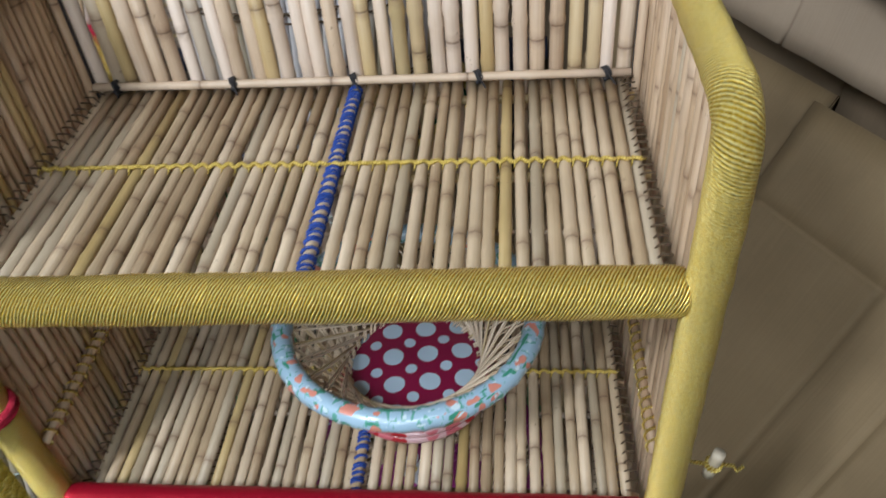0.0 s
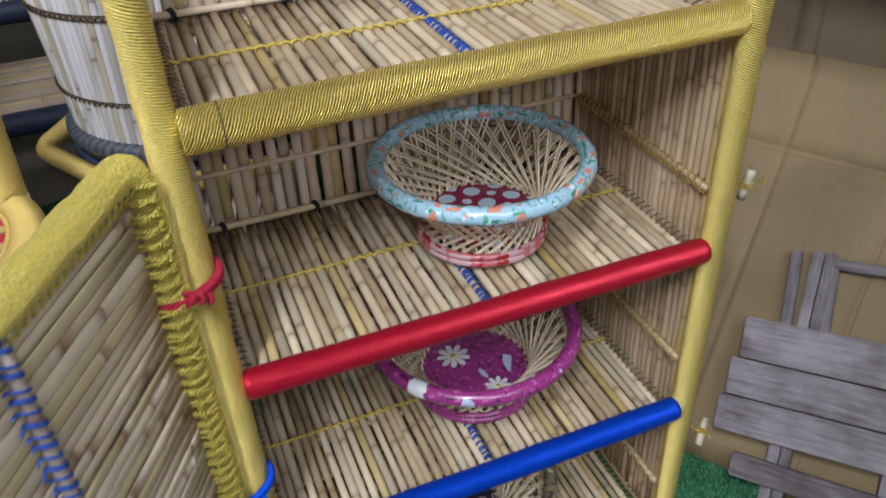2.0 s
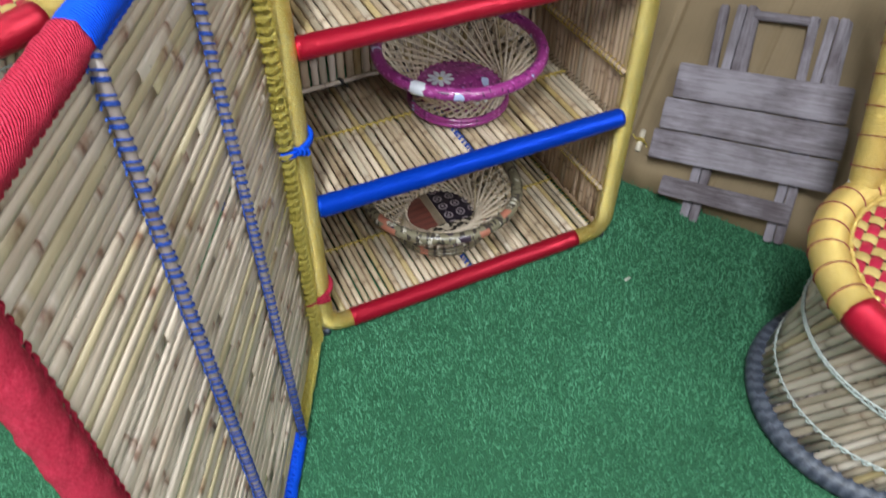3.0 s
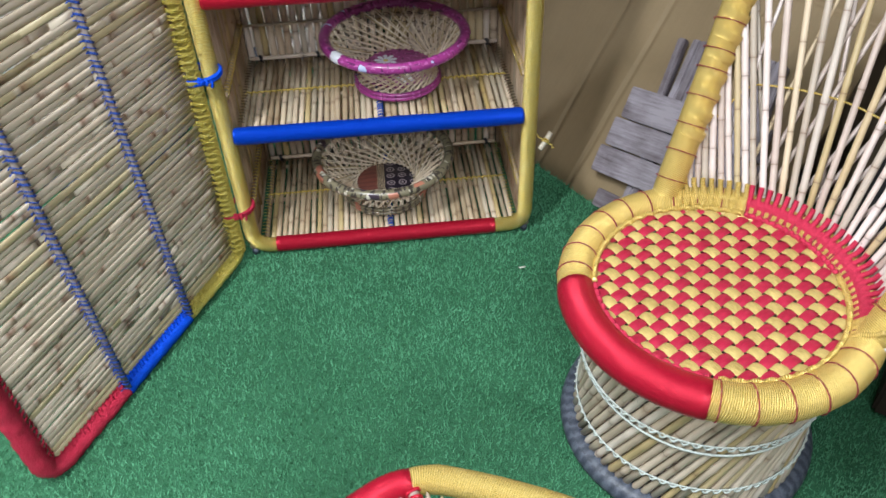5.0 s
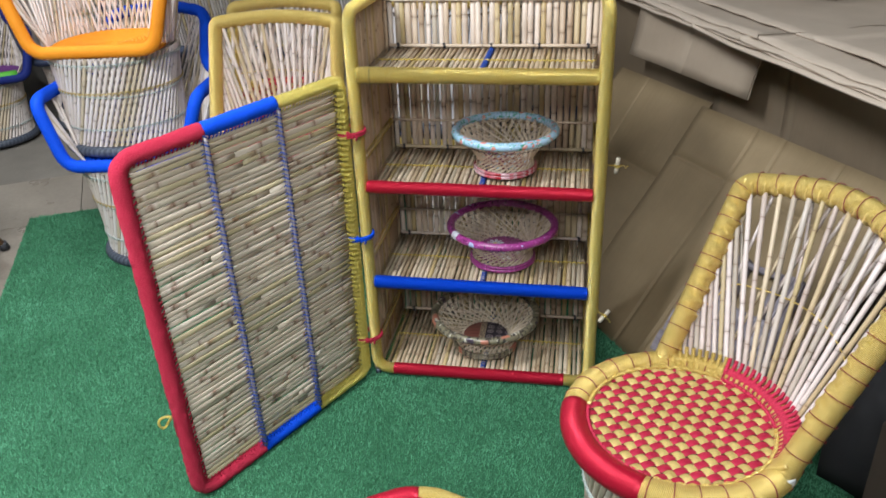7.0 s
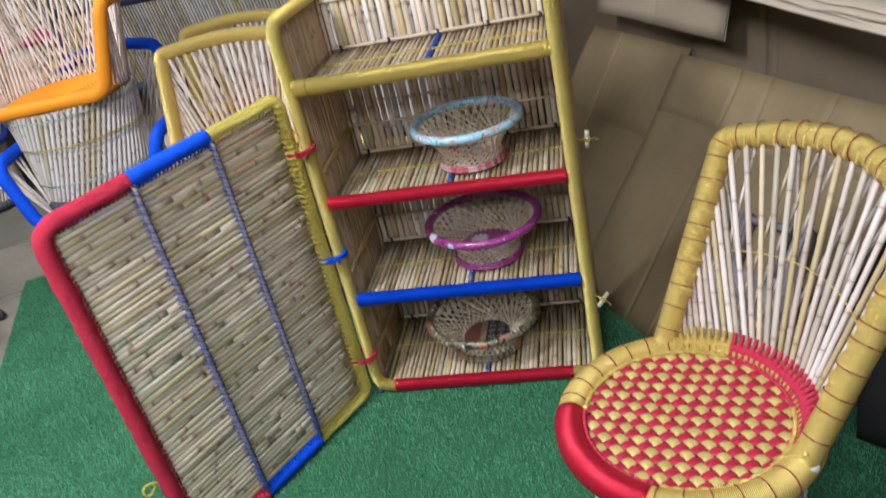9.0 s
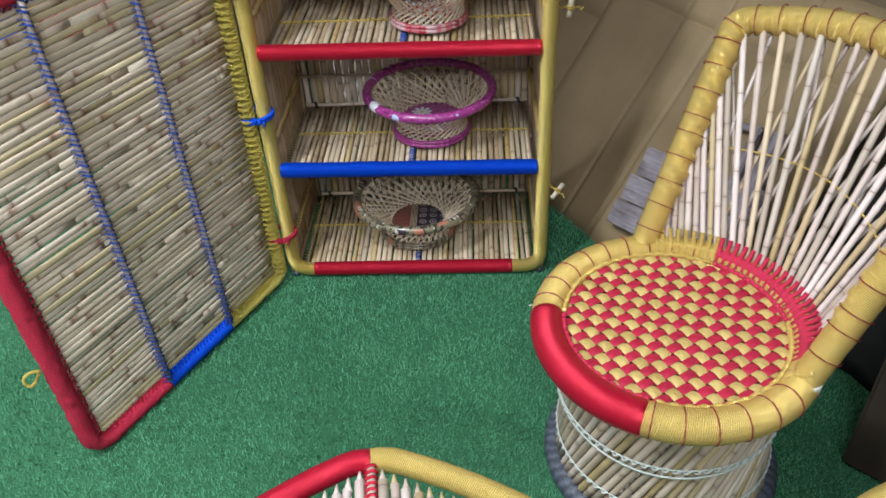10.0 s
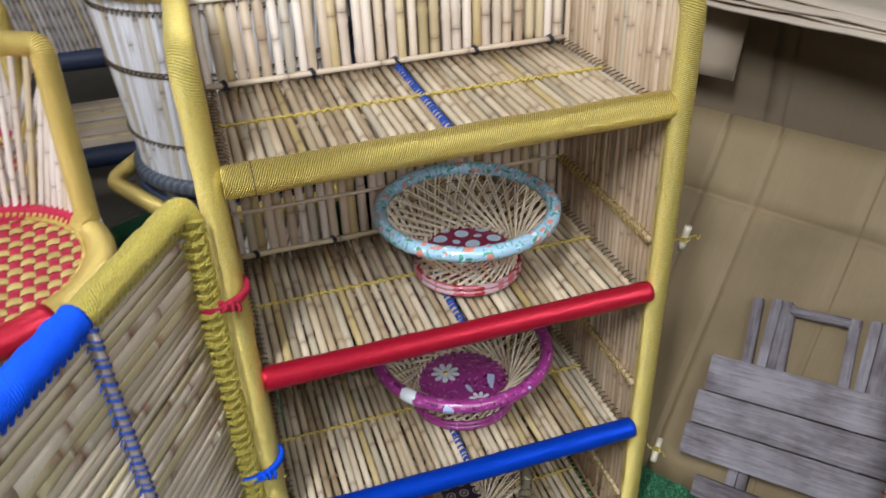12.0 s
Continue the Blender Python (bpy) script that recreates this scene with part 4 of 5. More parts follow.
# ---------------------------------------------------------------- woven cane chairs
def drum(o, z0, z1, r0, r1, off, slant, rnd, single, base_label="dark rubber base ring", mats=(CANE_DRUM, CANE_FAR), cords=(WHITE_CORD,), count=74, ring=0.021):
    """The base of a chair: two layers of slanting canes between a rubber ring and the seat."""
    ox, oy = off
    part("base_ring", tube(Geo(), ring_path(ox, oy, z0 + ring, r0 + 0.006, r0 + 0.006, 56), lambda L: ring, 14, closed=True, wobble=0.02), RUBBER, o, base_label)
    def ends(i, n, s, dr):
        a0 = 2 * math.pi * i / n
        a1 = a0 + radians(s)
        return (Vector((ox + (r0 + dr) * math.cos(a0), oy + (r0 + dr) * math.sin(a0), z0 + 0.02)), Vector(((r1 + dr) * math.cos(a1), (r1 + dr) * math.sin(a1), z1)))
    if single:
        kind = cane_set("drum_cane", (z1 - z0), 0.0072, mats[0], 6, 7, 0.16)
        g = Geo()
        for i in range(count):
            p, q = ends(i, count, -slant * 0.8, -0.014)
            tube(g, [p, p.lerp(q, 0.5), q], 0.0065, 6, caps=False)
        tagged(part("inner_lattice", g, mats[1], o), kind="stuff")
        wall = part("drum", tube(Geo(), ring_path(ox * 0.5, oy * 0.5, z0 + 0.5 * (z1 - z0), r0 * 0.90, r0 * 0.90, 40), 0.005, 6, closed=True), mats[0], o)
        for i in range(count):
            p, q = ends(i, count, slant, 0)
            lay("drum_cane", kind, p, q, wall, rnd)
    else:
        for nm, s, dr in (("outer_lattice", slant, 0), ("inner_lattice", -slant * 0.8, -0.013)):
            g = Geo()
            for i in range(count):
                p, q = ends(i, count, s, dr)
                tube(g, [p, p.lerp(q, 0.5), q], 0.0072, 6, caps=False)
            tagged(part(nm, g, mats[1], o), kind="stuff")
    # lacing cords round the drum
    def radius(t, s=slant):
        p, q = ends(0, 10, s, 0)
        c = Vector((ox, oy, 0)).lerp(Vector((0, 0, 0)), t)
        k = p.lerp(q, t)
        return math.hypot(k.x - c.x, k.y - c.y) + 0.0085, c
    for t, chain, m in ((0.93, True, cords[0]), (0.63, True, cords[-1]), (0.60, False, cords[0]), (0.24, True, cords[0])):
        r, c = radius(t)
        z = z0 + 0.02 + (z1 - z0 - 0.02) * t
        g = Geo()
        if chain:
            k = count * 4
            pts = [Vector((c.x + (r + 0.002 * math.cos(6.283 * i / 4)) * math.cos(6.283 * i / k), c.y + (r + 0.002 * math.cos(6.283 * i / 4)) * math.sin(6.283 * i / k), z + (0.0062 if t > 0.9 else 0.0042) * math.sin(6.283 * i / 4))) for i in range(k)]
            tube(g, pts, 0.0019, 5, closed=True)
            tube(g, ring_path(c.x, c.y, z + 0.004, r, r, 60), 0.0014, 5, closed=True)
        else:
            tube(g, [p + Vector((0, 0, 0.008 * math.sin(i * 0.21))) for i, p in enumerate(ring_path(c.x, c.y, z, r, r, 60))], 0.002, 5, closed=True)
        part("lacing_cord", g, m, o, "cord laced round the drum")


def weave(o, zs, R, n_gold, n_red, turn):
    """Red and gold straps woven over and under within a circle."""
    seat = part("seat", tube(Geo(), ring_path(0, 0, zs - 0.004, R, R, 56), 0.006, 8, closed=True), STRAP_GOLD, o, "red and gold checked woven seat")
    ca, sa = math.cos(radians(turn)), math.sin(radians(turn))
    rw = random.Random(77)
    for way in (0, 1):
        n, other = (n_red, n_gold) if way else (n_gold, n_red)
        p, pc = 2 * R / n, 2 * R / other
        for i in range(n):
            c = -R + (i + 0.5) * p + rw.uniform(-0.0006, 0.0006)
            half = math.sqrt(max(R * R - c * c, 0)) - 0.002
            if half < p:
                continue
            g = Geo()
            m = max(4, int(2 * half / pc * 4))
            w = p * (0.425 if way else 0.415)
            for j in range(m + 1):
                s = -half + 2 * half * j / m
                ph = (s + R) / pc - 0.5
                wave = math.cos(math.pi * (ph + i + way))
                lift = 0.0026 * wave
                ww = w * (1.0 if wave > 0 else 0.93)
                sag = -0.004 * (1 - (s * s + c * c) / (R * R))
                for k, (q, h) in enumerate(((-ww, -0.0010), (-ww * 0.5, 0.0006), (0, 0.0010), (ww * 0.5, 0.0006), (ww, -0.0010))):
                    a, b = (s, c + q) if way else (c + q, s)
                    g.v.append(Vector((a * ca - b * sa, a * sa + b * ca, zs + lift + h + sag)))
            for j in range(m):
                for k in range(4):
                    g.face((j * 5 + k, j * 5 + k + 1, (j + 1) * 5 + k + 1, (j + 1) * 5 + k), [(0.002 * q, 0.01 * (j + r)) for q, r in ((k, 0), (k + 1, 0), (k + 1, 1), (k, 1))])
            part("strap", g, STRAP_RED if way else STRAP_GOLD, seat)
    return seat


def tub_chair(label, matrix, zs=0.385, R=0.205, TL=(-0.27, 0.31), TR=(0.22, 0.30), bow=0.08, arch=0.015, top=0.747, single=False, base=(-0.02, 0.04), r0=0.190, slant=38, rail=GOLD_CHAIR, bands=True, seed=3, far=False):
    """A low round chair: drum base, woven seat, leaning fan back."""
    rnd = random.Random(seed)
    o = thing("cane_chair", label, "chair", matrix, "round cane chairs")
    drum(o, 0.0, zs - 0.02, r0 + 0.006, R - 0.014, base, slant, rnd, single)
    rt = 0.0275
    rim = part("seat_rim", tube(Geo(), ring_path(0, 0, zs, R, R, 72, -52, 234), lambda L: rt, 14, wobble=0.03), rail, o, "gold yarn-wrapped seat rim")
    part("front_rim", tube(Geo(), ring_path(0, 0, zs, R, R, 24, 233, 309), lambda L: rt * 1.03, 14, wobble=0.02), RED, o, "red silk-wrapped front of the rim")
    if bands:
        ringm = tube(Geo(), ring_path(0, 0, 0, rt * 1.02, rt * 1.02, 18), 0.0012, 4, closed=True).mesh("rim_band")
        ringm.materials.append(BAND)
        for k in range(24):
            a = -48 + k * 11.9
            if -48 <= a <= 232:
                part("rim_band", ringm, None, rim, matrix=pose(R * math.cos(radians(a)), R * math.sin(radians(a)), zs, 0, 0, a) @ pose(0, 0, 0, 90, 0, 0))
    weave(o, zs + 0.006, R - 0.027, 16, 19, 92)
    # lashings between seat and rim
    for nm, a0, a1, m in (("rear_lashing", 62, 118, KNOT_RED), ("side_lashing", -48, 60, rail), ("side_lashing", 120, 232, rail), ("front_lashing", 234, 308, KNOT_RED)):
        tube_g = tube(Geo(), [Vector((q.x, q.y, q.z + 0.0025 * math.sin(i * 1.7))) for i, q in enumerate(ring_path(0, 0, zs + 0.010, R - 0.028, R - 0.028, 60, a0, a1))], 0.0042, 6)
        part(nm, tube_g, m, o)
    # back frame
    P0, P1 = Vector((-R * 0.93, R * 0.42, zs + 0.012)), Vector((R * 0.93, R * 0.42, zs + 0.012))
    A, B = Vector((TL[0], TL[1], top)), Vector((TR[0], TR[1], top))
    arc = []
    for k in range(1, 12):
        t = k / 12
        q = A.lerp(B, t)
        arc.append(q + Vector((0, bow * math.sin(math.pi * t) ** 0.8, arch * math.sin(math.pi * t))))
    loop = rounded([P0, A, *arc, B, P1], 0.07, 6)
    fine = []
    for a, b in zip(loop[:-1], loop[1:]):
        m = max(1, int((b - a).length / 0.015))
        fine += [a.lerp(b, i / m) for i in range(m)]
    fine.append(loop[-1])
    frame_part = part("back_frame", tube(Geo(), fine, lambda L: 0.0235, 14, wobble=0.04), rail, o, "gold yarn-wrapped back frame")
    if bands:
        bandm = tube(Geo(), ring_path(0, 0, 0, 0.0262, 0.0262, 18), 0.0010, 4, closed=True).mesh("frame_band")
        bandm.materials.append(BAND)
        fr = frames_along(fine, False)
        length = sum((b - a).length for a, b in zip(fine[:-1], fine[1:]))
        gone, due = 0.0, 0.03
        for a, b in zip(fine[:-1], fine[1:]):
            gone += (b - a).length
            if gone > due and gone < length - 0.02:
                due += 0.043 + rnd.uniform(-0.004, 0.004)
                part("frame_band", bandm, None, frame_part, matrix=Matrix.Translation(b) @ ((b - a).normalized() + Vector((0, 0, rnd.uniform(-0.1, 0.1)))).to_track_quat("Z", "Y").to_matrix().to_4x4())
    for q in (P0, P1):
        g = tube(Geo(), line(q + Vector((0, 0, -0.014)), q + Vector((0, 0, 0.006)), 3), 0.0245, 12)
        part("joint_tape", g, WHITE_BAG, o, "whitish tape at the joint")
    # canes of the back
    cum = [0.0]
    for a, b in zip(fine[:-1], fine[1:]):
        cum.append(cum[-1] + (b - a).length)
    def at(t):
        d = t * cum[-1]
        for i in range(len(fine) - 1):
            if cum[i + 1] >= d:
                return fine[i].lerp(fine[i + 1], (d - cum[i]) / max(cum[i + 1] - cum[i], 1e-6))
        return fine[-1]
    n = 30
    kind = cane_set("back_cane", 0.42, 0.0058, CANE_CHAIR, 7, 8, 0.13) if not far else None
    thin = cane_set("rear_cane", 0.42, 0.0040, CANE_CHAIR, 4, 6, 0.13) if not far else None
    panel = part("back_panel", tube(Geo(), [at(0.13 + 0.74 * k / 30).lerp(Vector((R * 1.02 * math.cos(radians(150 - 120 * k / 30)), R * 1.02 * math.sin(radians(150 - 120 * k / 30)), zs)), 0.52) + Vector((0, -0.008, 0)) for k in range(31)], 0.0017, 5), rail, o, "thin yellow cord across the back")
    lattice = Geo()
    for layer, n in ((0, 33), (1, 24)):
        for i in range(n):
            s = (i + 0.5) / n
            a = radians(158 - 136 * s) if far else radians(146 - 122 * s if layer == 0 else 156 - 128 * s)
            rb = R * (0.975 if layer == 0 else 1.07)
            p = Vector((rb * math.cos(a), rb * math.sin(a), zs - 0.01))
            t = 0.09 + 0.82 * s if layer == 0 else min(max(0.10 + 0.80 * s + (0.14 if i % 4 else -0.10), 0.06), 0.93)
            q = at(t) + Vector((0, -0.008 if layer == 0 else 0.014, 0))
            if far:
                tube(lattice, [p, p.lerp(q, 0.5), q], 0.0066, 6, caps=False)
            else:
                lay("rear_cane" if layer else "back_cane", thin if layer else kind, p, q, panel, rnd)
    if far:
        tagged(part("back_lattice", lattice, CANE_FAR, o), kind="stuff")
    # lashings that hold each cane to the frame
    if not far:
        wrap = tube(Geo(), line((0, 0, -0.0085), (0, 0, 0.0085), 6), lambda L: 0.0237 + 0.0013 * math.sin(math.pi * min(max(L / 0.017, 0), 1)) ** 0.5, 14).mesh("cane_lashing")
        wrap.materials.append(rail)
        mid = Vector((0, R, zs + 0.15))
        for i in range(36):
            t = 0.085 + 0.83 * i / 35
            c, d = at(t), (at(t + 0.004) - at(t - 0.004)).normalized()
            inward = (mid - c) - d * (mid - c).dot(d)
            part("cane_lashing", wrap, None, frame_part, matrix=Matrix.Translation(c + inward.normalized() * 0.0030) @ (d + inward.normalized() * 0.25).normalized().to_track_quat("Z", "Y").to_matrix().to_4x4())
    # knotted lashings at the foot of the back
    for nm, a0, a1, m in (("red_lashing", 32, 118, KNOT_RED), ("gold_lashing", 120, 150, rail), ("gold_lashing", 20, 30, rail)):
        band = part(nm, tube(Geo(), ring_path(0, 0, zs + 0.018, R - 0.008, R - 0.008, 20, a0, a1), 0.011, 8), m, o)
        k = max(3, int((a1 - a0) / 3.6))
        knot = tube(Geo(), [(R - 0.022, 0, zs + 0.012), (R - 0.010, 0.001, zs + 0.026), (R + 0.006, 0.003, zs + 0.033), (R + 0.012, 0.004, zs + 0.042)], 0.0044, 6).mesh("knot")
        knot.materials.append(m)
        for i in range(k + 1):
            part("knot", knot, None, band, matrix=pose(0, 0, 0, 0, 0, a0 + (a1 - a0) * i / k))
    return o


tub_chair("round cane chair with red and gold checked seat and fan back", pose(0.781, -0.611, 0, 0, 0, -62), R=0.209, TL=(-0.286, 0.314), TR=(0.193, 0.305), arch=0.035, single=True)
tub_chair("round cane chair with checked seat, half hidden behind the open door", pose(-0.475, 0.50, 0, 0, 0, 4), zs=0.575, R=0.235, TL=(-0.205, 0.20), TR=(0.222, 0.19), top=0.915, bow=0.035, base=(0, 0.02), r0=0.20, bands=False, seed=8, far=True)
tub_chair("round cane chair with gold frame behind another chair", pose(-0.635, 1.03, 0, 0, 0, 4), zs=0.55, R=0.235, TL=(-0.215, 0.20), TR=(0.222, 0.19), top=0.872, bow=0.035, base=(0, 0.02), r0=0.20, bands=False, seed=9, far=True)


tub_chair("round cane chair with gold rim beside dark boxes", pose(1.08, -1.14, 0, 0, 0, -95), R=0.209, bands=False, seed=13, far=True)


# ---------------------------------------------------------------- stacked armchairs
def arm_chair(label, matrix, rail, seat_mat, zs=0.40, w=0.255, d=0.24, h=0.40, seed=1, r0=0.215, r1=0.24, deep=0.0, arm=0.55, flare=0.06):
    """A cane armchair: drum base, six-sided seat, frame that sweeps up into arms and back."""
    o = thing("cane_armchair", label, "chair", matrix, "stacked cane armchairs")
    rnd = random.Random(seed)
    drum(o, 0.0, zs - 0.02, r0, r1, (0, 0.0), 34, rnd, False, cords=(WHITE_CORD, STRAP_GOLD), count=70)
    front = [(-w * 0.90, -d, zs), (w * 0.90, -d, zs)]
    half = [(w * 0.90 + flare, -d * 0.86, zs + h * arm), (w * 0.90 + flare, 0.06 + deep * 0.5, zs + h * arm), (w * 0.86, 0.14 + deep * 0.7, zs + h * (arm + 0.06)), (w * 0.80, 0.24 + deep, zs + h)]
    top = [*half, (0.0, 0.30 + deep, zs + h * 1.05), *[(-x, y, z) for x, y, z in half[::-1]]]
    path = rounded([*front, *top], 0.055, 5, closed=True)
    part("frame", tube(Geo(), path, 0.0235, 12, closed=True, wobble=0.05), rail, o, "wool-wrapped frame sweeping up into the back")
    # seat: ridged round cushion of wound cord
    g = Geo()
    poly = [Vector(p) for p in (*front, (w * 0.95, 0.05, zs), (w * 0.6, 0.23, zs), (-w * 0.6, 0.23, zs), (-w * 0.95, 0.05, zs))]
    base_loop = rounded(poly, 0.06, 3, closed=True)
    m = len(base_loop)
    coil = []
    for k in range(m * 15):
        f = 0.97 * (1 - k / (m * 15.5))
        q = base_loop[k % m]
        coil.append(Vector((q.x * f, q.y * f, zs - 0.006 - 0.012 * (1 - f))))
    tube(g, coil, 0.0085, 6)
    part("seat", g, seat_mat, o, "seat of wound coloured cord")
    g = Geo()
    m = len(path)
    upper = [p for p in path if p.z > zs + 0.05]
    k = 54
    for i in range(k):
        s = (i + 0.5) / k
        a = radians(-48 + 276 * s)
        p = Vector((w * 0.93 * math.cos(a), 0.22 * math.sin(a), zs - 0.01))
        for sh in (-3.5, 3.5):
            t = min(max(s * (len(upper) - 1) + sh * math.sin(math.pi * s), 0), len(upper) - 1)
            q = upper[int(t)].lerp(upper[min(int(t) + 1, len(upper) - 1)], t - int(t))
            if q.z - zs < 0.08:
                continue
            tube(g, [p, p.lerp(q, 0.5), q], 0.0050, 6, caps=False)
    tagged(part("back_lattice", g, CANE_FAR, o), kind="stuff")
    return o


arm_chair("blue-framed cane armchair at the bottom of a stack", pose(-1.115, 0.78, 0, 0, 0, 8), BLUE_DOOR, BLUE_DOOR, zs=0.42, seed=21, w=0.245, d=0.20, h=0.44, r0=0.205, r1=0.24, deep=0.16, flare=0.075)
arm_chair("orange-framed cane armchair stacked on a blue one", pose(-1.215, 0.88, 0.424, 0, 0, 10), ORANGE, ORANGE, zs=0.39, h=0.46, seed=22, w=0.245, d=0.195, r0=0.225, r1=0.235, arm=0.62, flare=0.085)

# drum-based seats stacked behind the cabinet
low = thing("cane_stool", "cane stool with gold rim in a stack behind the cabinet", "stool", pose(0.07, 1.06, 0), "stacked stools")
drum(low, 0.0, 0.45, 0.19, 0.21, (0, 0), 36, random.Random(31), False, count=64)
part("rim", tube(Geo(), finely(rounded([(0.335 * math.cos(radians(60 * k)), 0.335 * math.sin(radians(60 * k)), 0.465) for k in range(6)], 0.04, 4, closed=True), 0.02), 0.020, 12, closed=True, wobble=0.04), GOLD_CHAIR, low, "gold yarn-wrapped rim")
part("seat", tube(Geo(), [Vector((0.28 * (1 - k / 240) * math.cos(k * 0.2), 0.28 * (1 - k / 240) * math.sin(k * 0.2), 0.465)) for k in range(238)], 0.009, 5), NAVY, low, "dark wound seat")
high = thing("cane_stool", "pale cane stool with navy base ring stacked on a gold-rimmed one", "stool", pose(0.07, 1.06, 0.488), "stacked stools")
drum(high, 0.0, 0.46, 0.245, 0.275, (0, 0), 8, random.Random(32), False, count=118, mats=(CANE_DRUM, CANE_WHITE), cords=(BROWN_CORD,))
part("rim", tube(Geo(), ring_path(0, 0, 0.475, 0.28, 0.28, 48), 0.022, 12, closed=True, wobble=0.04), GOLD_CHAIR, high, "gold yarn-wrapped rim")
part("seat", tube(Geo(), [Vector((0.265 * (1 - k / 240) * math.cos(k * 0.2), 0.265 * (1 - k / 240) * math.sin(k * 0.2), 0.475)) for k in range(238)], 0.0085, 5), STRAP_GOLD, high)
third = thing("cane_stool", "small cane stool on top of the stack behind the cabinet", "stool", pose(0.06, 1.06, 0.985), "stacked stools")
drum(third, 0.0, 0.32, 0.15, 0.17, (0, 0), 30, random.Random(33), False, count=56)
part("rim", tube(Geo(), ring_path(0, 0, 0.335, 0.18, 0.18, 40), 0.02, 10, closed=True, wobble=0.04), GOLD_CHAIR, third)

# ---------------------------------------------------------------- navy cane settee in the back
sofa = thing("cane_settee", "long cane settee with navy-wrapped rails", "settee", pose(-0.75, 1.85, 0, 0, 0, 0))
for z, x0, x1 in ((0.955, -1.1, 1.3), (0.54, -1.1, 1.3), (1.36, -1.0, 1.2)):
    part("rail", tube(Geo(), line((x0, 0.1 * (z - 0.5), z), (x1, 0.1 * (z - 0.5), z), 20), 0.032, 12, wobble=0.06), NAVY, sofa, "navy wool-wrapped rail")
for x in (-1.1, 1.3):
    part("post", tube(Geo(), line((x, -0.02, 0), (x, 0.08, 1.36), 10), 0.03, 10, wobble=0.06), NAVY, sofa)
g = Geo()
for i in range(150):
    x = -1.08 + 2.36 * i / 149
    tube(g, [(x, 0.005, 0.55), (x - 0.06, 0.03, 0.95), (x - 0.12, 0.07, 1.35)], 0.0062, 5, caps=False)
    tube(g, [(x, 0.018, 0.55), (x + 0.07, 0.045, 0.95), (x + 0.14, 0.085, 1.35)], 0.0062, 5, caps=False)
tagged(part("back_lattice", g, CANE_SOFA, sofa), kind="stuff")
g = Geo()
for i in range(24):
    tube(g, line((-1.08, -0.02 - 0.02 * i, 0.40), (1.28, -0.02 - 0.02 * i, 0.40), 4), 0.009, 6)
tagged(part("seat", g, CANE_BENCH, sofa), kind="stuff")
for x in (-1.0, 0.1, 1.2):
    part("leg", tube(Geo(), line((x, -0.45, 0), (x, -0.45, 0.39), 4), 0.025, 10), NAVY, sofa)
part("front_rail", tube(Geo(), line((-1.1, -0.47, 0.40), (1.3, -0.47, 0.40), 10), 0.03, 10, wobble=0.05), NAVY, sofa)

# ---------------------------------------------------------------- hexagonal table
RT = 0.265
tab = thing("hexagonal_table", "low hexagonal cane table with red and gold wrapped rim", "table", pose(0.332, -0.880 - 0.264, 0, 0, 0, 6))
ZT = 0.405
corner = [Vector((RT * math.cos(radians(90 + 60 * k)), RT * math.sin(radians(90 + 60 * k)), ZT)) for k in range(6)]
loop_ = rounded(corner, 0.045, 8, closed=True)
for k in range(6):
    piece = finely([loop_[(9 * k + 4 + i) % len(loop_)] for i in range(10)], 0.012)
    mid_ = (corner[k] + corner[(k + 1) % 6]) / 2
    for q, p in enumerate(piece):
        bow_ = 0.010 * math.sin(math.pi * q / (len(piece) - 1))
        piece[q] = p + Vector((mid_.x, mid_.y, 0)).normalized() * bow_
    red = k in (0, 1, 3)
    part("rim", tube(Geo(), piece, 0.0175, 14, wobble=0.05, seed=k), RED if red else GOLD_CHAIR, tab, "red wrapped rim" if red else "gold wrapped rim")
TOPS = cane_set("top_cane", 0.4, 0.0072, CANE_CHAIR, 6, 8, 0.15)
g = Geo()
for y in (-0.12, 0.0, 0.12):
    tube(g, line((-0.2, y, ZT - 0.014), (0.2, y, ZT - 0.014), 4), 0.007, 6)
board = part("top", g, CANE_DRUM, tab)
rt_ = random.Random(51)
for i in range(29):
    x = -0.217 + 0.434 * i / 28
    if abs(x) < 0.008:
        continue
    y1 = RT - 0.577 * abs(x) - 0.040
    lay("top_cane", TOPS, (x, -y1, ZT + 0.004), (x + rt_.uniform(-0.003, 0.003), y1, ZT + 0.004 + rt_.uniform(-0.002, 0.002)), board, rt_)
    tip = Geo()
    tube(tip, [(x, y1 - 0.004, ZT + 0.004), (x, y1 + 0.008, ZT + 0.004), (x, y1 + 0.020, ZT + 0.003)], lambda L: max(0.0012, 0.0068 - 0.27 * L), 8)
    part("cane_tip", tip, CANE_CHAIR, board)
g = Geo()
tube(g, line((0.0, -0.24, ZT + 0.004), (0.0, 0.245, ZT + 0.004), 8), 0.007, 8)
part("middle_cane", g, CANE_CHAIR, board)
g = Geo()
helix(g, (0, -0.23, ZT + 0.004), (0, 0.24, ZT + 0.004), 0.0082, 50, 0.0026)
part("red_winding", g, RED, board, "red thread wound round the middle cane")
g = tube(Geo(), [(-0.2 + 0.4 * i / 60, 0.095 + 0.002 * math.sin(i * 2.1), ZT + 0.0125) for i in range(61)], 0.0032, 5)
part("red_stitch", g, RED, board)
drum(tab, 0.0, 0.39, 0.17, 0.20, (0, 0), 34, random.Random(52), False, count=60)

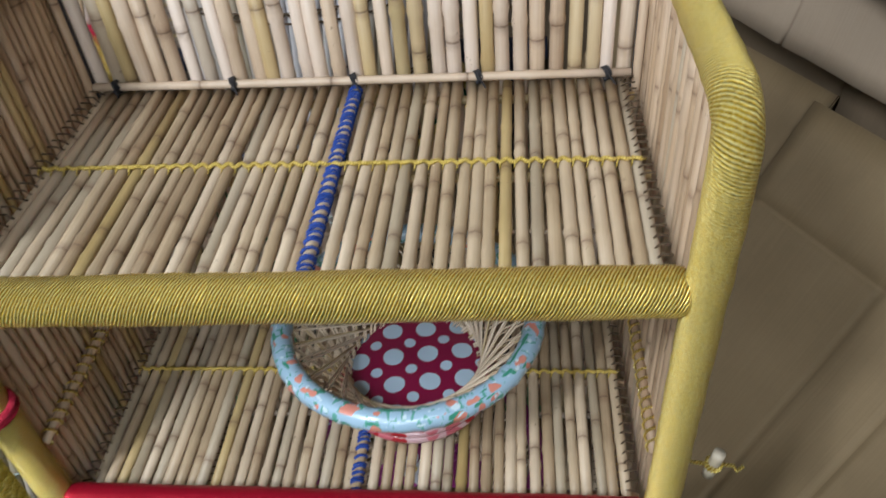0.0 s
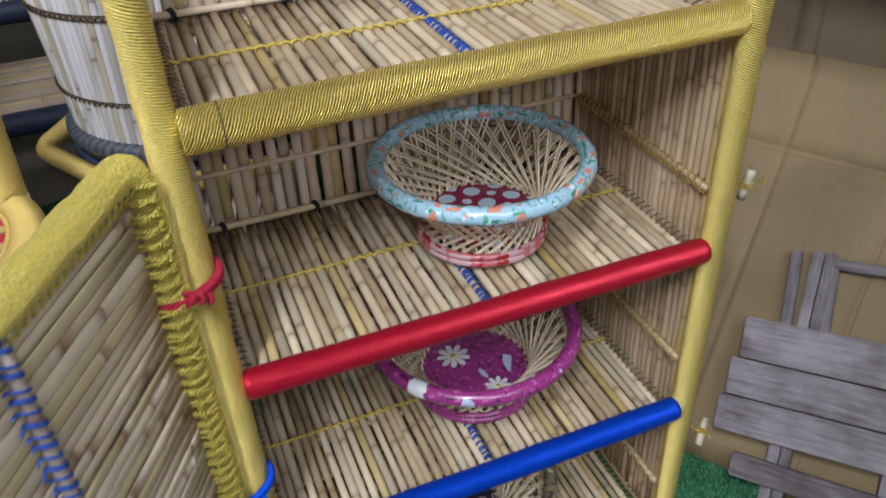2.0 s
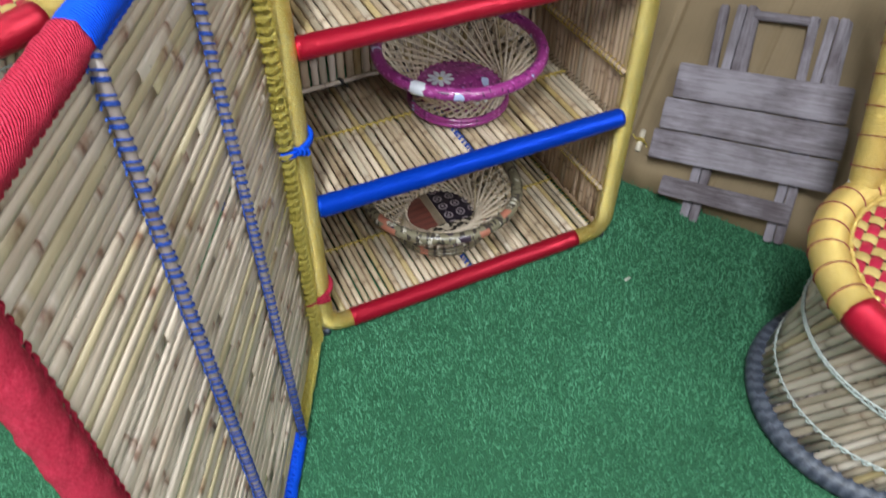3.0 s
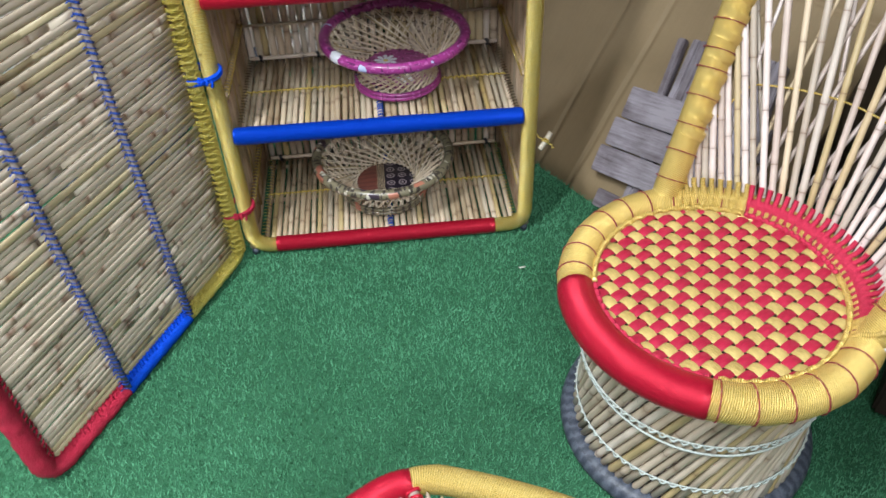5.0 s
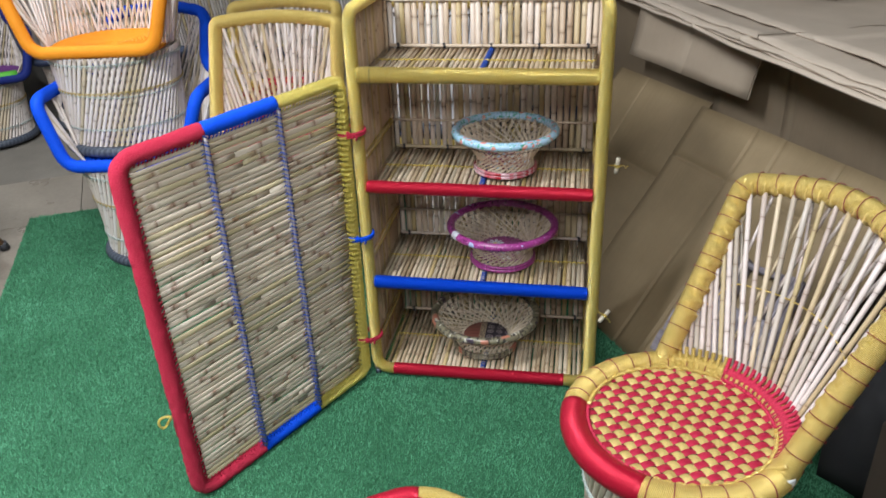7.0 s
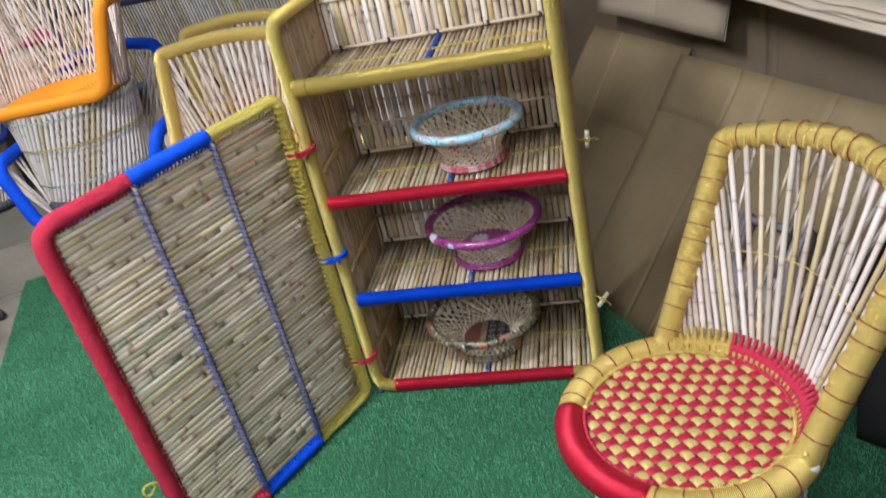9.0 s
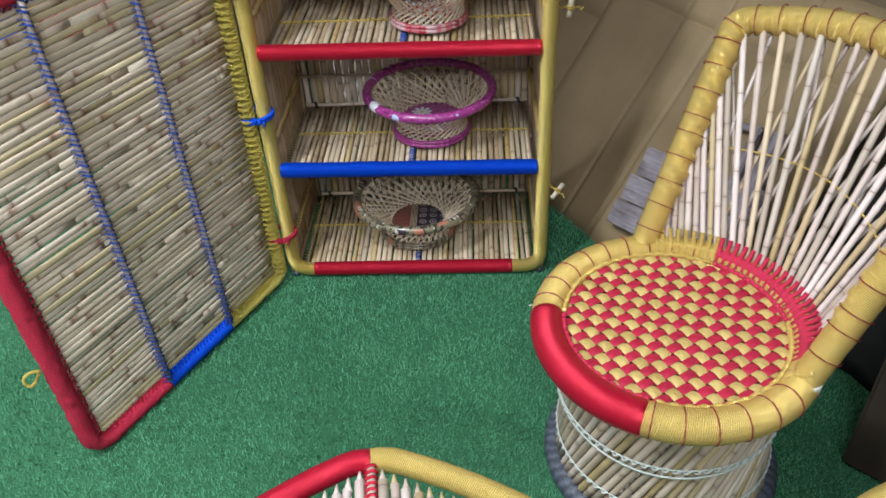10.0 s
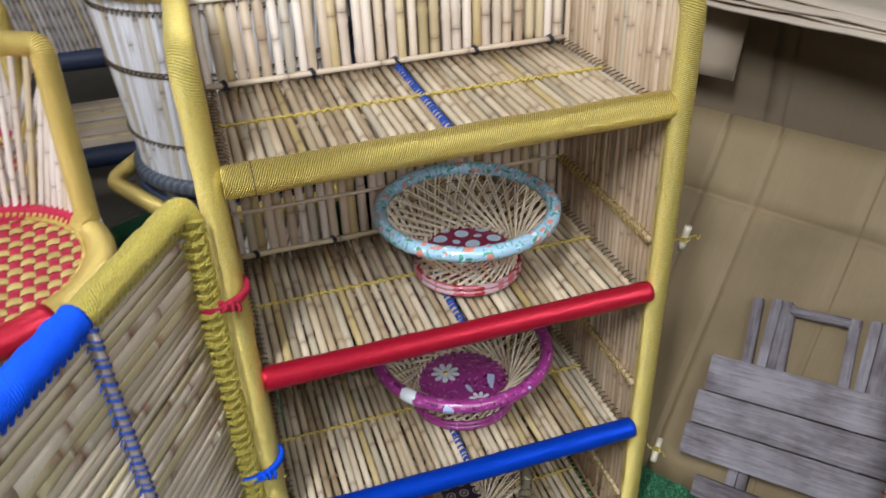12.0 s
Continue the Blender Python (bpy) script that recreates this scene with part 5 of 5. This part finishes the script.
# ---------------------------------------------------------------- folding stool against the cardboard
along_, back_ = Vector((0.511, -0.859, 0)), Vector((0.859, 0.511, 0))
ez = (along_ * -0.085 + back_ * 0.262 + Vector((0, 0, 0.354))).normalized()
ex = (along_ - ez * along_.dot(ez)).normalized()
ey = ez.cross(ex)
FOLD = Matrix.Translation(along_ * 0.522 + back_ * 0.683) @ Matrix((ex, ey, ez)).transposed().to_4x4() @ Matrix.Scale(1.07, 4)
fold = thing("folding_stool", "small folding stool of weathered grey planks leaning on cardboard", "stool", FOLD)


def plank(name, x0, x1, y0, y1, z0, z1, parent, label="", tilt=0.0):
    g = box_into(Geo(), -(x1 - x0) / 2, (x1 - x0) / 2, -(y1 - y0) / 2, (y1 - y0) / 2, -(z1 - z0) / 2, (z1 - z0) / 2, 0.0025)
    tall = (z1 - z0) > (x1 - x0)
    g.uv = [(v, u) if tall else (u, v) for u, v in g.uv]
    return part(name, g, OLD_WOOD, parent, label, smooth=False, matrix=pose((x0 + x1) / 2, (y0 + y1) / 2, (z0 + z1) / 2, 0, tilt, 0))


seat = new("seat")
seat.parent = fold
for z0, z1, a, b in ((0.252, 0.322, -0.142, 0.188), (0.186, 0.249, -0.156, 0.194), (0.122, 0.183, -0.166, 0.190)):
    plank("plank", a, b, -0.016, 0.0, z0, z1, seat, tilt=2.0)
for i, (x, z0, z1) in enumerate(((-0.080, 0.26, 0.452), (-0.060, 0.0, 0.456), (-0.040, 0.0, 0.455), (-0.021, 0.26, 0.450), (0.090, 0.26, 0.444), (0.110, 0.0, 0.447), (0.130, 0.0, 0.446), (0.149, 0.26, 0.441))):
    x2 = x - 0.026 if z0 == 0 else x
    plank("leg", x - 0.0088, x + 0.0088, 0.001 + 0.003 * (i % 2), 0.021 + 0.003 * (i % 2), z0, z1, fold, tilt=3.4 if z0 == 0 else 0)
part("top_rod", tube(Geo(), line((-0.03, 0.011, 0.438), (0.10, 0.011, 0.434), 4), 0.0095, 10), OLD_WOOD, fold)
plank("lower_bar", -0.130, 0.128, -0.016, 0.0, 0.048, 0.088, fold, tilt=3.5)

# ---------------------------------------------------------------- cardboard against the wall
def sheet(name, w, h, material, folds_x=(), folds_z=(), warp=0.004, thick=0.006, nx=30, nz=16, seed=0):
    """A cardboard sheet from the origin along x and z, with pressed fold lines."""
    xs = sorted(set([w * i / nx for i in range(nx + 1)] + [f + d for f in folds_x for d in (-0.005, 0, 0.005)]))
    zs = sorted(set([h * i / nz for i in range(nz + 1)] + [f + d for f in folds_z for d in (-0.005, 0, 0.005)]))
    g = Geo()
    for side in (0, 1):
        for z in zs:
            for x in xs:
                y = warp * noise.noise((x * 3 + seed, z * 3, seed)) + warp * 0.6 * noise.noise((x * 9, z * 8 + seed, 3))
                if any(abs(x - f) < 0.001 for f in folds_x) or any(abs(z - f) < 0.001 for f in folds_z):
                    y += 0.008
                g.v.append(Vector((x, y + (thick if side else 0), z)))
    n, m = len(xs), len(zs)
    for j in range(m - 1):
        for i in range(n - 1):
            a = j * n + i
            g.face((a, a + 1, a + n + 1, a + n))
            b = a + n * m
            g.face((b, b + n, b + n + 1, b + 1))
    for j in range(m - 1):
        for i in (0, n - 1):
            a, b = j * n + i, j * n + i + n * m
            g.face((a, a + n, b + n, b))
    for i in range(n - 1):
        for j in (0, m - 1):
            a, b = j * n + i, j * n + i + n * m
            g.face((a, b, b + 1, a + 1))
    return g


def card_thing(name, label, g, material, matrix, cat="cardboard", smooth=True):
    o = part(name, g, material, None, matrix=matrix, smooth=smooth)
    return tagged(o, label, cat, "flattened cardboard")


# foot of the sheets runs along the room's far side
FOOT = Matrix.Translation((0.675, 0.286, 0)) @ pose(0, 0, 0, 0, 0, -59.25)  # x along the sheet, y into the wall
card_thing("cardboard_sheet", "large flattened brown cardboard box standing against the wall", sheet("cardboard_sheet", 0.86, 0.79, CARD, (0.27, 0.386, 0.60), (0.61,), 0.008, seed=1), CARD, FOOT @ pose(-0.23, 0, 0.0, -36, 0, 0))
card_thing("cardboard_sheet", "brown cardboard sheet standing behind the cabinet", sheet("cardboard_sheet", 0.55, 0.80, CARD, (0.2,), (0.5,), 0.006, seed=4), CARD, FOOT @ pose(-0.76, 0.022, 0.0, -35.5, 0, 0))
card_thing("cardboard_box", "stack of cardboard boxes under flat sheets, coloured dark as in shade", box_into(Geo(), -1.2, 2.1, 0.50, 0.92, 0.0, 0.90, 0.01), CARD_SHADED, FOOT, smooth=False)
card_thing("cardboard_flap", "pale cardboard flap hanging from the stack", sheet("cardboard_flap", 0.62, 0.19, CARD, (0.3,), (), 0.012, seed=6, nx=14, nz=6), CARD_FLAP, FOOT @ pose(-0.56, 0.385, 0.752, -12, 0.6, 0))
card_thing("cardboard_sheet", "brown cardboard sheet behind the flap, coloured dark for the shaded recess", sheet("cardboard_sheet", 1.5, 0.84, CARD, (0.30, 0.34), (), 0.006, seed=9), CARD_SHADED, FOOT @ pose(-0.20, 0.47, 0.03, -1, 0, 0))
EDGE = Matrix.Translation((0.671, 1.14, 0)) @ pose(0, 0, 0, 0, 0, -69.46)
rc = random.Random(71)
z = 0.915
for k in range(5):
    inset = (0.0, 0.006, 0.003, 0.05, 0.16)[k]
    g = sheet("flat_sheet", 2.4, 0.80, CARD_PALE, (0.9 + 0.1 * k,), (), 0.010, 0.005, seed=20 + k)
    m = EDGE @ pose(-0.3 + rc.uniform(-0.05, 0.05), inset, z, 0.8 * (k - 2) * 0.3, 0, rc.uniform(-0.6, 0.6)) @ Matrix(((1, 0, 0, 0), (0, 0, 1, 0), (0, 1, 0, 0), (0, 0, 0, 1)))
    card_thing("cardboard_sheet", "flat greyish cardboard sheet lying on the stack", g, CARD_PALE, m)
    z += 0.0075
card_thing("cardboard_box", "orange-brown cardboard box on top of the stack", box_into(Geo(), 0.15, 0.55, 0.45, 0.75, 0.985, 1.20, 0.008), CARD, EDGE, smooth=False)
# dark folded sheet over boxes, added to fill the black gap past the chair
g = Geo()
for j in range(17):
    for i in range(25):
        w, h = i / 24, j / 16
        fold_ = 0.035 * math.sin(w * 19 + 2 * h) * (1 - 0.5 * h) + 0.03 * noise.noise((w * 5, h * 3, 2.0))
        g.v.append(Vector((1.32 * w, 0.10 + fold_ + 0.20 * h ** 2, 0.012 + 0.86 * h)))
for j in range(16):
    for i in range(24):
        a = j * 25 + i
        g.face((a, a + 1, a + 26, a + 25))
filler_ob = part("dark_cloth", g, DARK, None, matrix=FOOT @ pose(0.76, 0.03, 0))
thick = filler_ob.modifiers.new("thickness", "SOLIDIFY")
thick.thickness = 0.004
tagged(filler_ob, "dark folded sheet added over stacked boxes to fill a black gap", "cloth")
card_thing("cardboard_box", "dark brown cardboard box on the grass mat", box_into(Geo(), 0.0, 0.42, 0.0, 0.36, 0.006, 0.42, 0.006), DARK_BOX, pose(1.155, -0.60, 0, 0, 0, -40), cat="box", smooth=False)

# ---------------------------------------------------------------- rattan stool and coloured stool in the background
rat = thing("rattan_table", "round brown rattan table with splayed legs and black feet", "table", pose(-1.91, 0.41, 0))
for a in (-48, 62, 140, 228):
    c, s = math.cos(radians(a)), math.sin(radians(a))
    leg = part("leg", tube(Geo(), [(0.13 * c, 0.13 * s, 0.44), (0.16 * c, 0.16 * s, 0.30), (0.23 * c, 0.23 * s, 0.12), (0.285 * c, 0.285 * s, 0.006)], 0.0155, 10), RATTAN, rat)
    part("rubber_foot", tube(Geo(), line((0.276 * c, 0.276 * s, 0.03), (0.287 * c, 0.287 * s, 0.0), 2), 0.02, 10), BLACK_CORD, leg, "black rubber foot")
for a in (5, 94, 184, 274):
    pts = [(0.24 * math.cos(radians(a + d)) * k, 0.24 * math.sin(radians(a + d)) * k, z) for d, k, z in ((-40, 0.95, 0.12), (-20, 0.7, 0.26), (0, 0.6, 0.32), (20, 0.7, 0.26), (40, 0.95, 0.12))]
    part("brace", tube(Geo(), rounded(pts, 0.08, 4), 0.009, 8), RATTAN, rat)
g = Geo()
for k in range(9):
    tube(g, ring_path(0, 0, 0.445 + 0.004 * (k % 2), 0.24 - 0.024 * k, 0.24 - 0.024 * k, 44), 0.0155, 8, closed=True, wobble=0.06)
part("top", g, RATTAN, rat, "coiled rattan top")
part("top_rim", tube(Geo(), ring_path(0, 0, 0.455, 0.255, 0.255, 48), 0.018, 10, closed=True, wobble=0.06), RATTAN, rat)
bas = thing("rattan_stand", "tall brown openwork rattan stand on a rattan table", "stand", pose(-1.945, 0.39, 0.474))
for zz, r in ((0.0, 0.205), (0.05, 0.192), (0.10, 0.178), (0.15, 0.165), (0.20, 0.152), (0.25, 0.142), (0.30, 0.135), (0.36, 0.132), (0.42, 0.138), (0.48, 0.15)):
    part("hoop", tube(Geo(), ring_path(0, 0, zz + 0.01, r, r, 40), 0.0095, 8, closed=True, wobble=0.08), RATTAN, bas)
for k in range(18):
    a = 2 * math.pi * k / 18
    part("rib", tube(Geo(), [(0.205 * math.cos(a), 0.205 * math.sin(a), 0.004), (0.155 * math.cos(a + 0.15), 0.155 * math.sin(a + 0.15), 0.19), (0.132 * math.cos(a + 0.3), 0.132 * math.sin(a + 0.3), 0.36), (0.15 * math.cos(a + 0.4), 0.15 * math.sin(a + 0.4), 0.49)], 0.006, 6), RATTAN, bas)
far = arm_chair("cane armchair with dark blue frame and green and purple seat", pose(-2.80, 1.98, 0, 0, 0, 40), NAVY_BLUE, FOAM, zs=0.37, seed=44, w=0.27, d=0.22, r0=0.22, r1=0.22)
g = Geo()
tube(g, [(-0.20 + 0.4 * i / 10, -0.205, 0.385) for i in range(11)], 0.026, 10)
part("green_band", g, GREEN, far, "green wrapped band on the seat front")
arm_chair("cane armchair with navy frame at the back of the shop", pose(-2.36, 2.36, 0, 0, 0, 20), NAVY, NAVY, zs=0.42, seed=46)
arm_chair("cane armchair with magenta frame stacked on another", pose(-2.36, 2.36, 0.425, 0, 0, 20), PINK, PINK, zs=0.385, h=0.42, seed=45)

# ---------------------------------------------------------------- floor tiles, then the grass mat
mat_x0, mat_x1, mat_y0, mat_y1 = -1.226, 1.20, -2.7, 1.70
g = box_into(Geo(), mat_x0, mat_x1, mat_y0, mat_y1, -0.003, 0.0, 0.001)
carpet = tagged(part("grass_mat", g, GRASS_BASE, None, matrix=ROOM @ pose(0, 0, 0, 0, 0, -3.66), smooth=False), "green artificial grass mat laid on the tiles", "mat", "", "structure")
rng = np.random.default_rng(5)


def blades(count, x0, x1, y0, y1):
    """Many short blades, one triangle each."""
    px, py = rng.uniform(x0, x1, count), rng.uniform(y0, y1, count)
    a, lean = rng.uniform(0, 2 * np.pi, count), rng.uniform(0.15, 1.0, count)
    length = rng.uniform(0.005, 0.0135, count)
    b = a + rng.normal(0, 0.6, count) + np.pi / 2
    w = rng.uniform(0.0008, 0.0015, count)
    v = np.zeros((count, 3, 3))
    v[:, 0, 0], v[:, 0, 1] = px - w * np.cos(b), py - w * np.sin(b)
    v[:, 1, 0], v[:, 1, 1] = px + w * np.cos(b), py + w * np.sin(b)
    v[:, 2, 0], v[:, 2, 1] = px + length * np.sin(lean) * np.cos(a), py + length * np.sin(lean) * np.sin(a)
    v[:, 2, 2] = length * np.cos(lean)
    me = bpy.data.meshes.new("grass_blades")
    me.vertices.add(count * 3)
    me.vertices.foreach_set("co", v.ravel())
    me.loops.add(count * 3)
    me.loops.foreach_set("vertex_index", np.arange(count * 3))
    me.polygons.add(count)
    me.polygons.foreach_set("loop_start", np.arange(count) * 3)
    me.update(calc_edges=True)
    me.materials.append(GRASS)
    return me


bl = new("grass_blades", blades(600000, mat_x0, mat_x1, -1.6, mat_y1))
bl.parent = carpet
tagged(bl, kind="stuff")
for i, (x, y, a) in enumerate(((0.587, -0.137, 15),)):
    g = box_into(Geo(), -0.008, 0.008, -0.0022, 0.0022, 0.009, 0.0105, 0.0003)
    tagged(part("paper_scrap", g, LITTER, None, matrix=pose(x, y, 0, 0, 4, a)), "small pale scrap lying on the grass mat", "scrap", "scraps")

me = box_into(Geo(), 0, 0.597, 0, 0.597, -0.014, -0.004, 0.0015).mesh("tile", False)
me.materials.append(TILE)
fl = bpy.data.objects["floor"]
for i in range(10):
    for j in range(12):
        o = new("tile", me)
        o.parent = fl
        o.matrix_basis = pose(X0 + 0.6 * i, Y0 + 0.6 * j, 0)
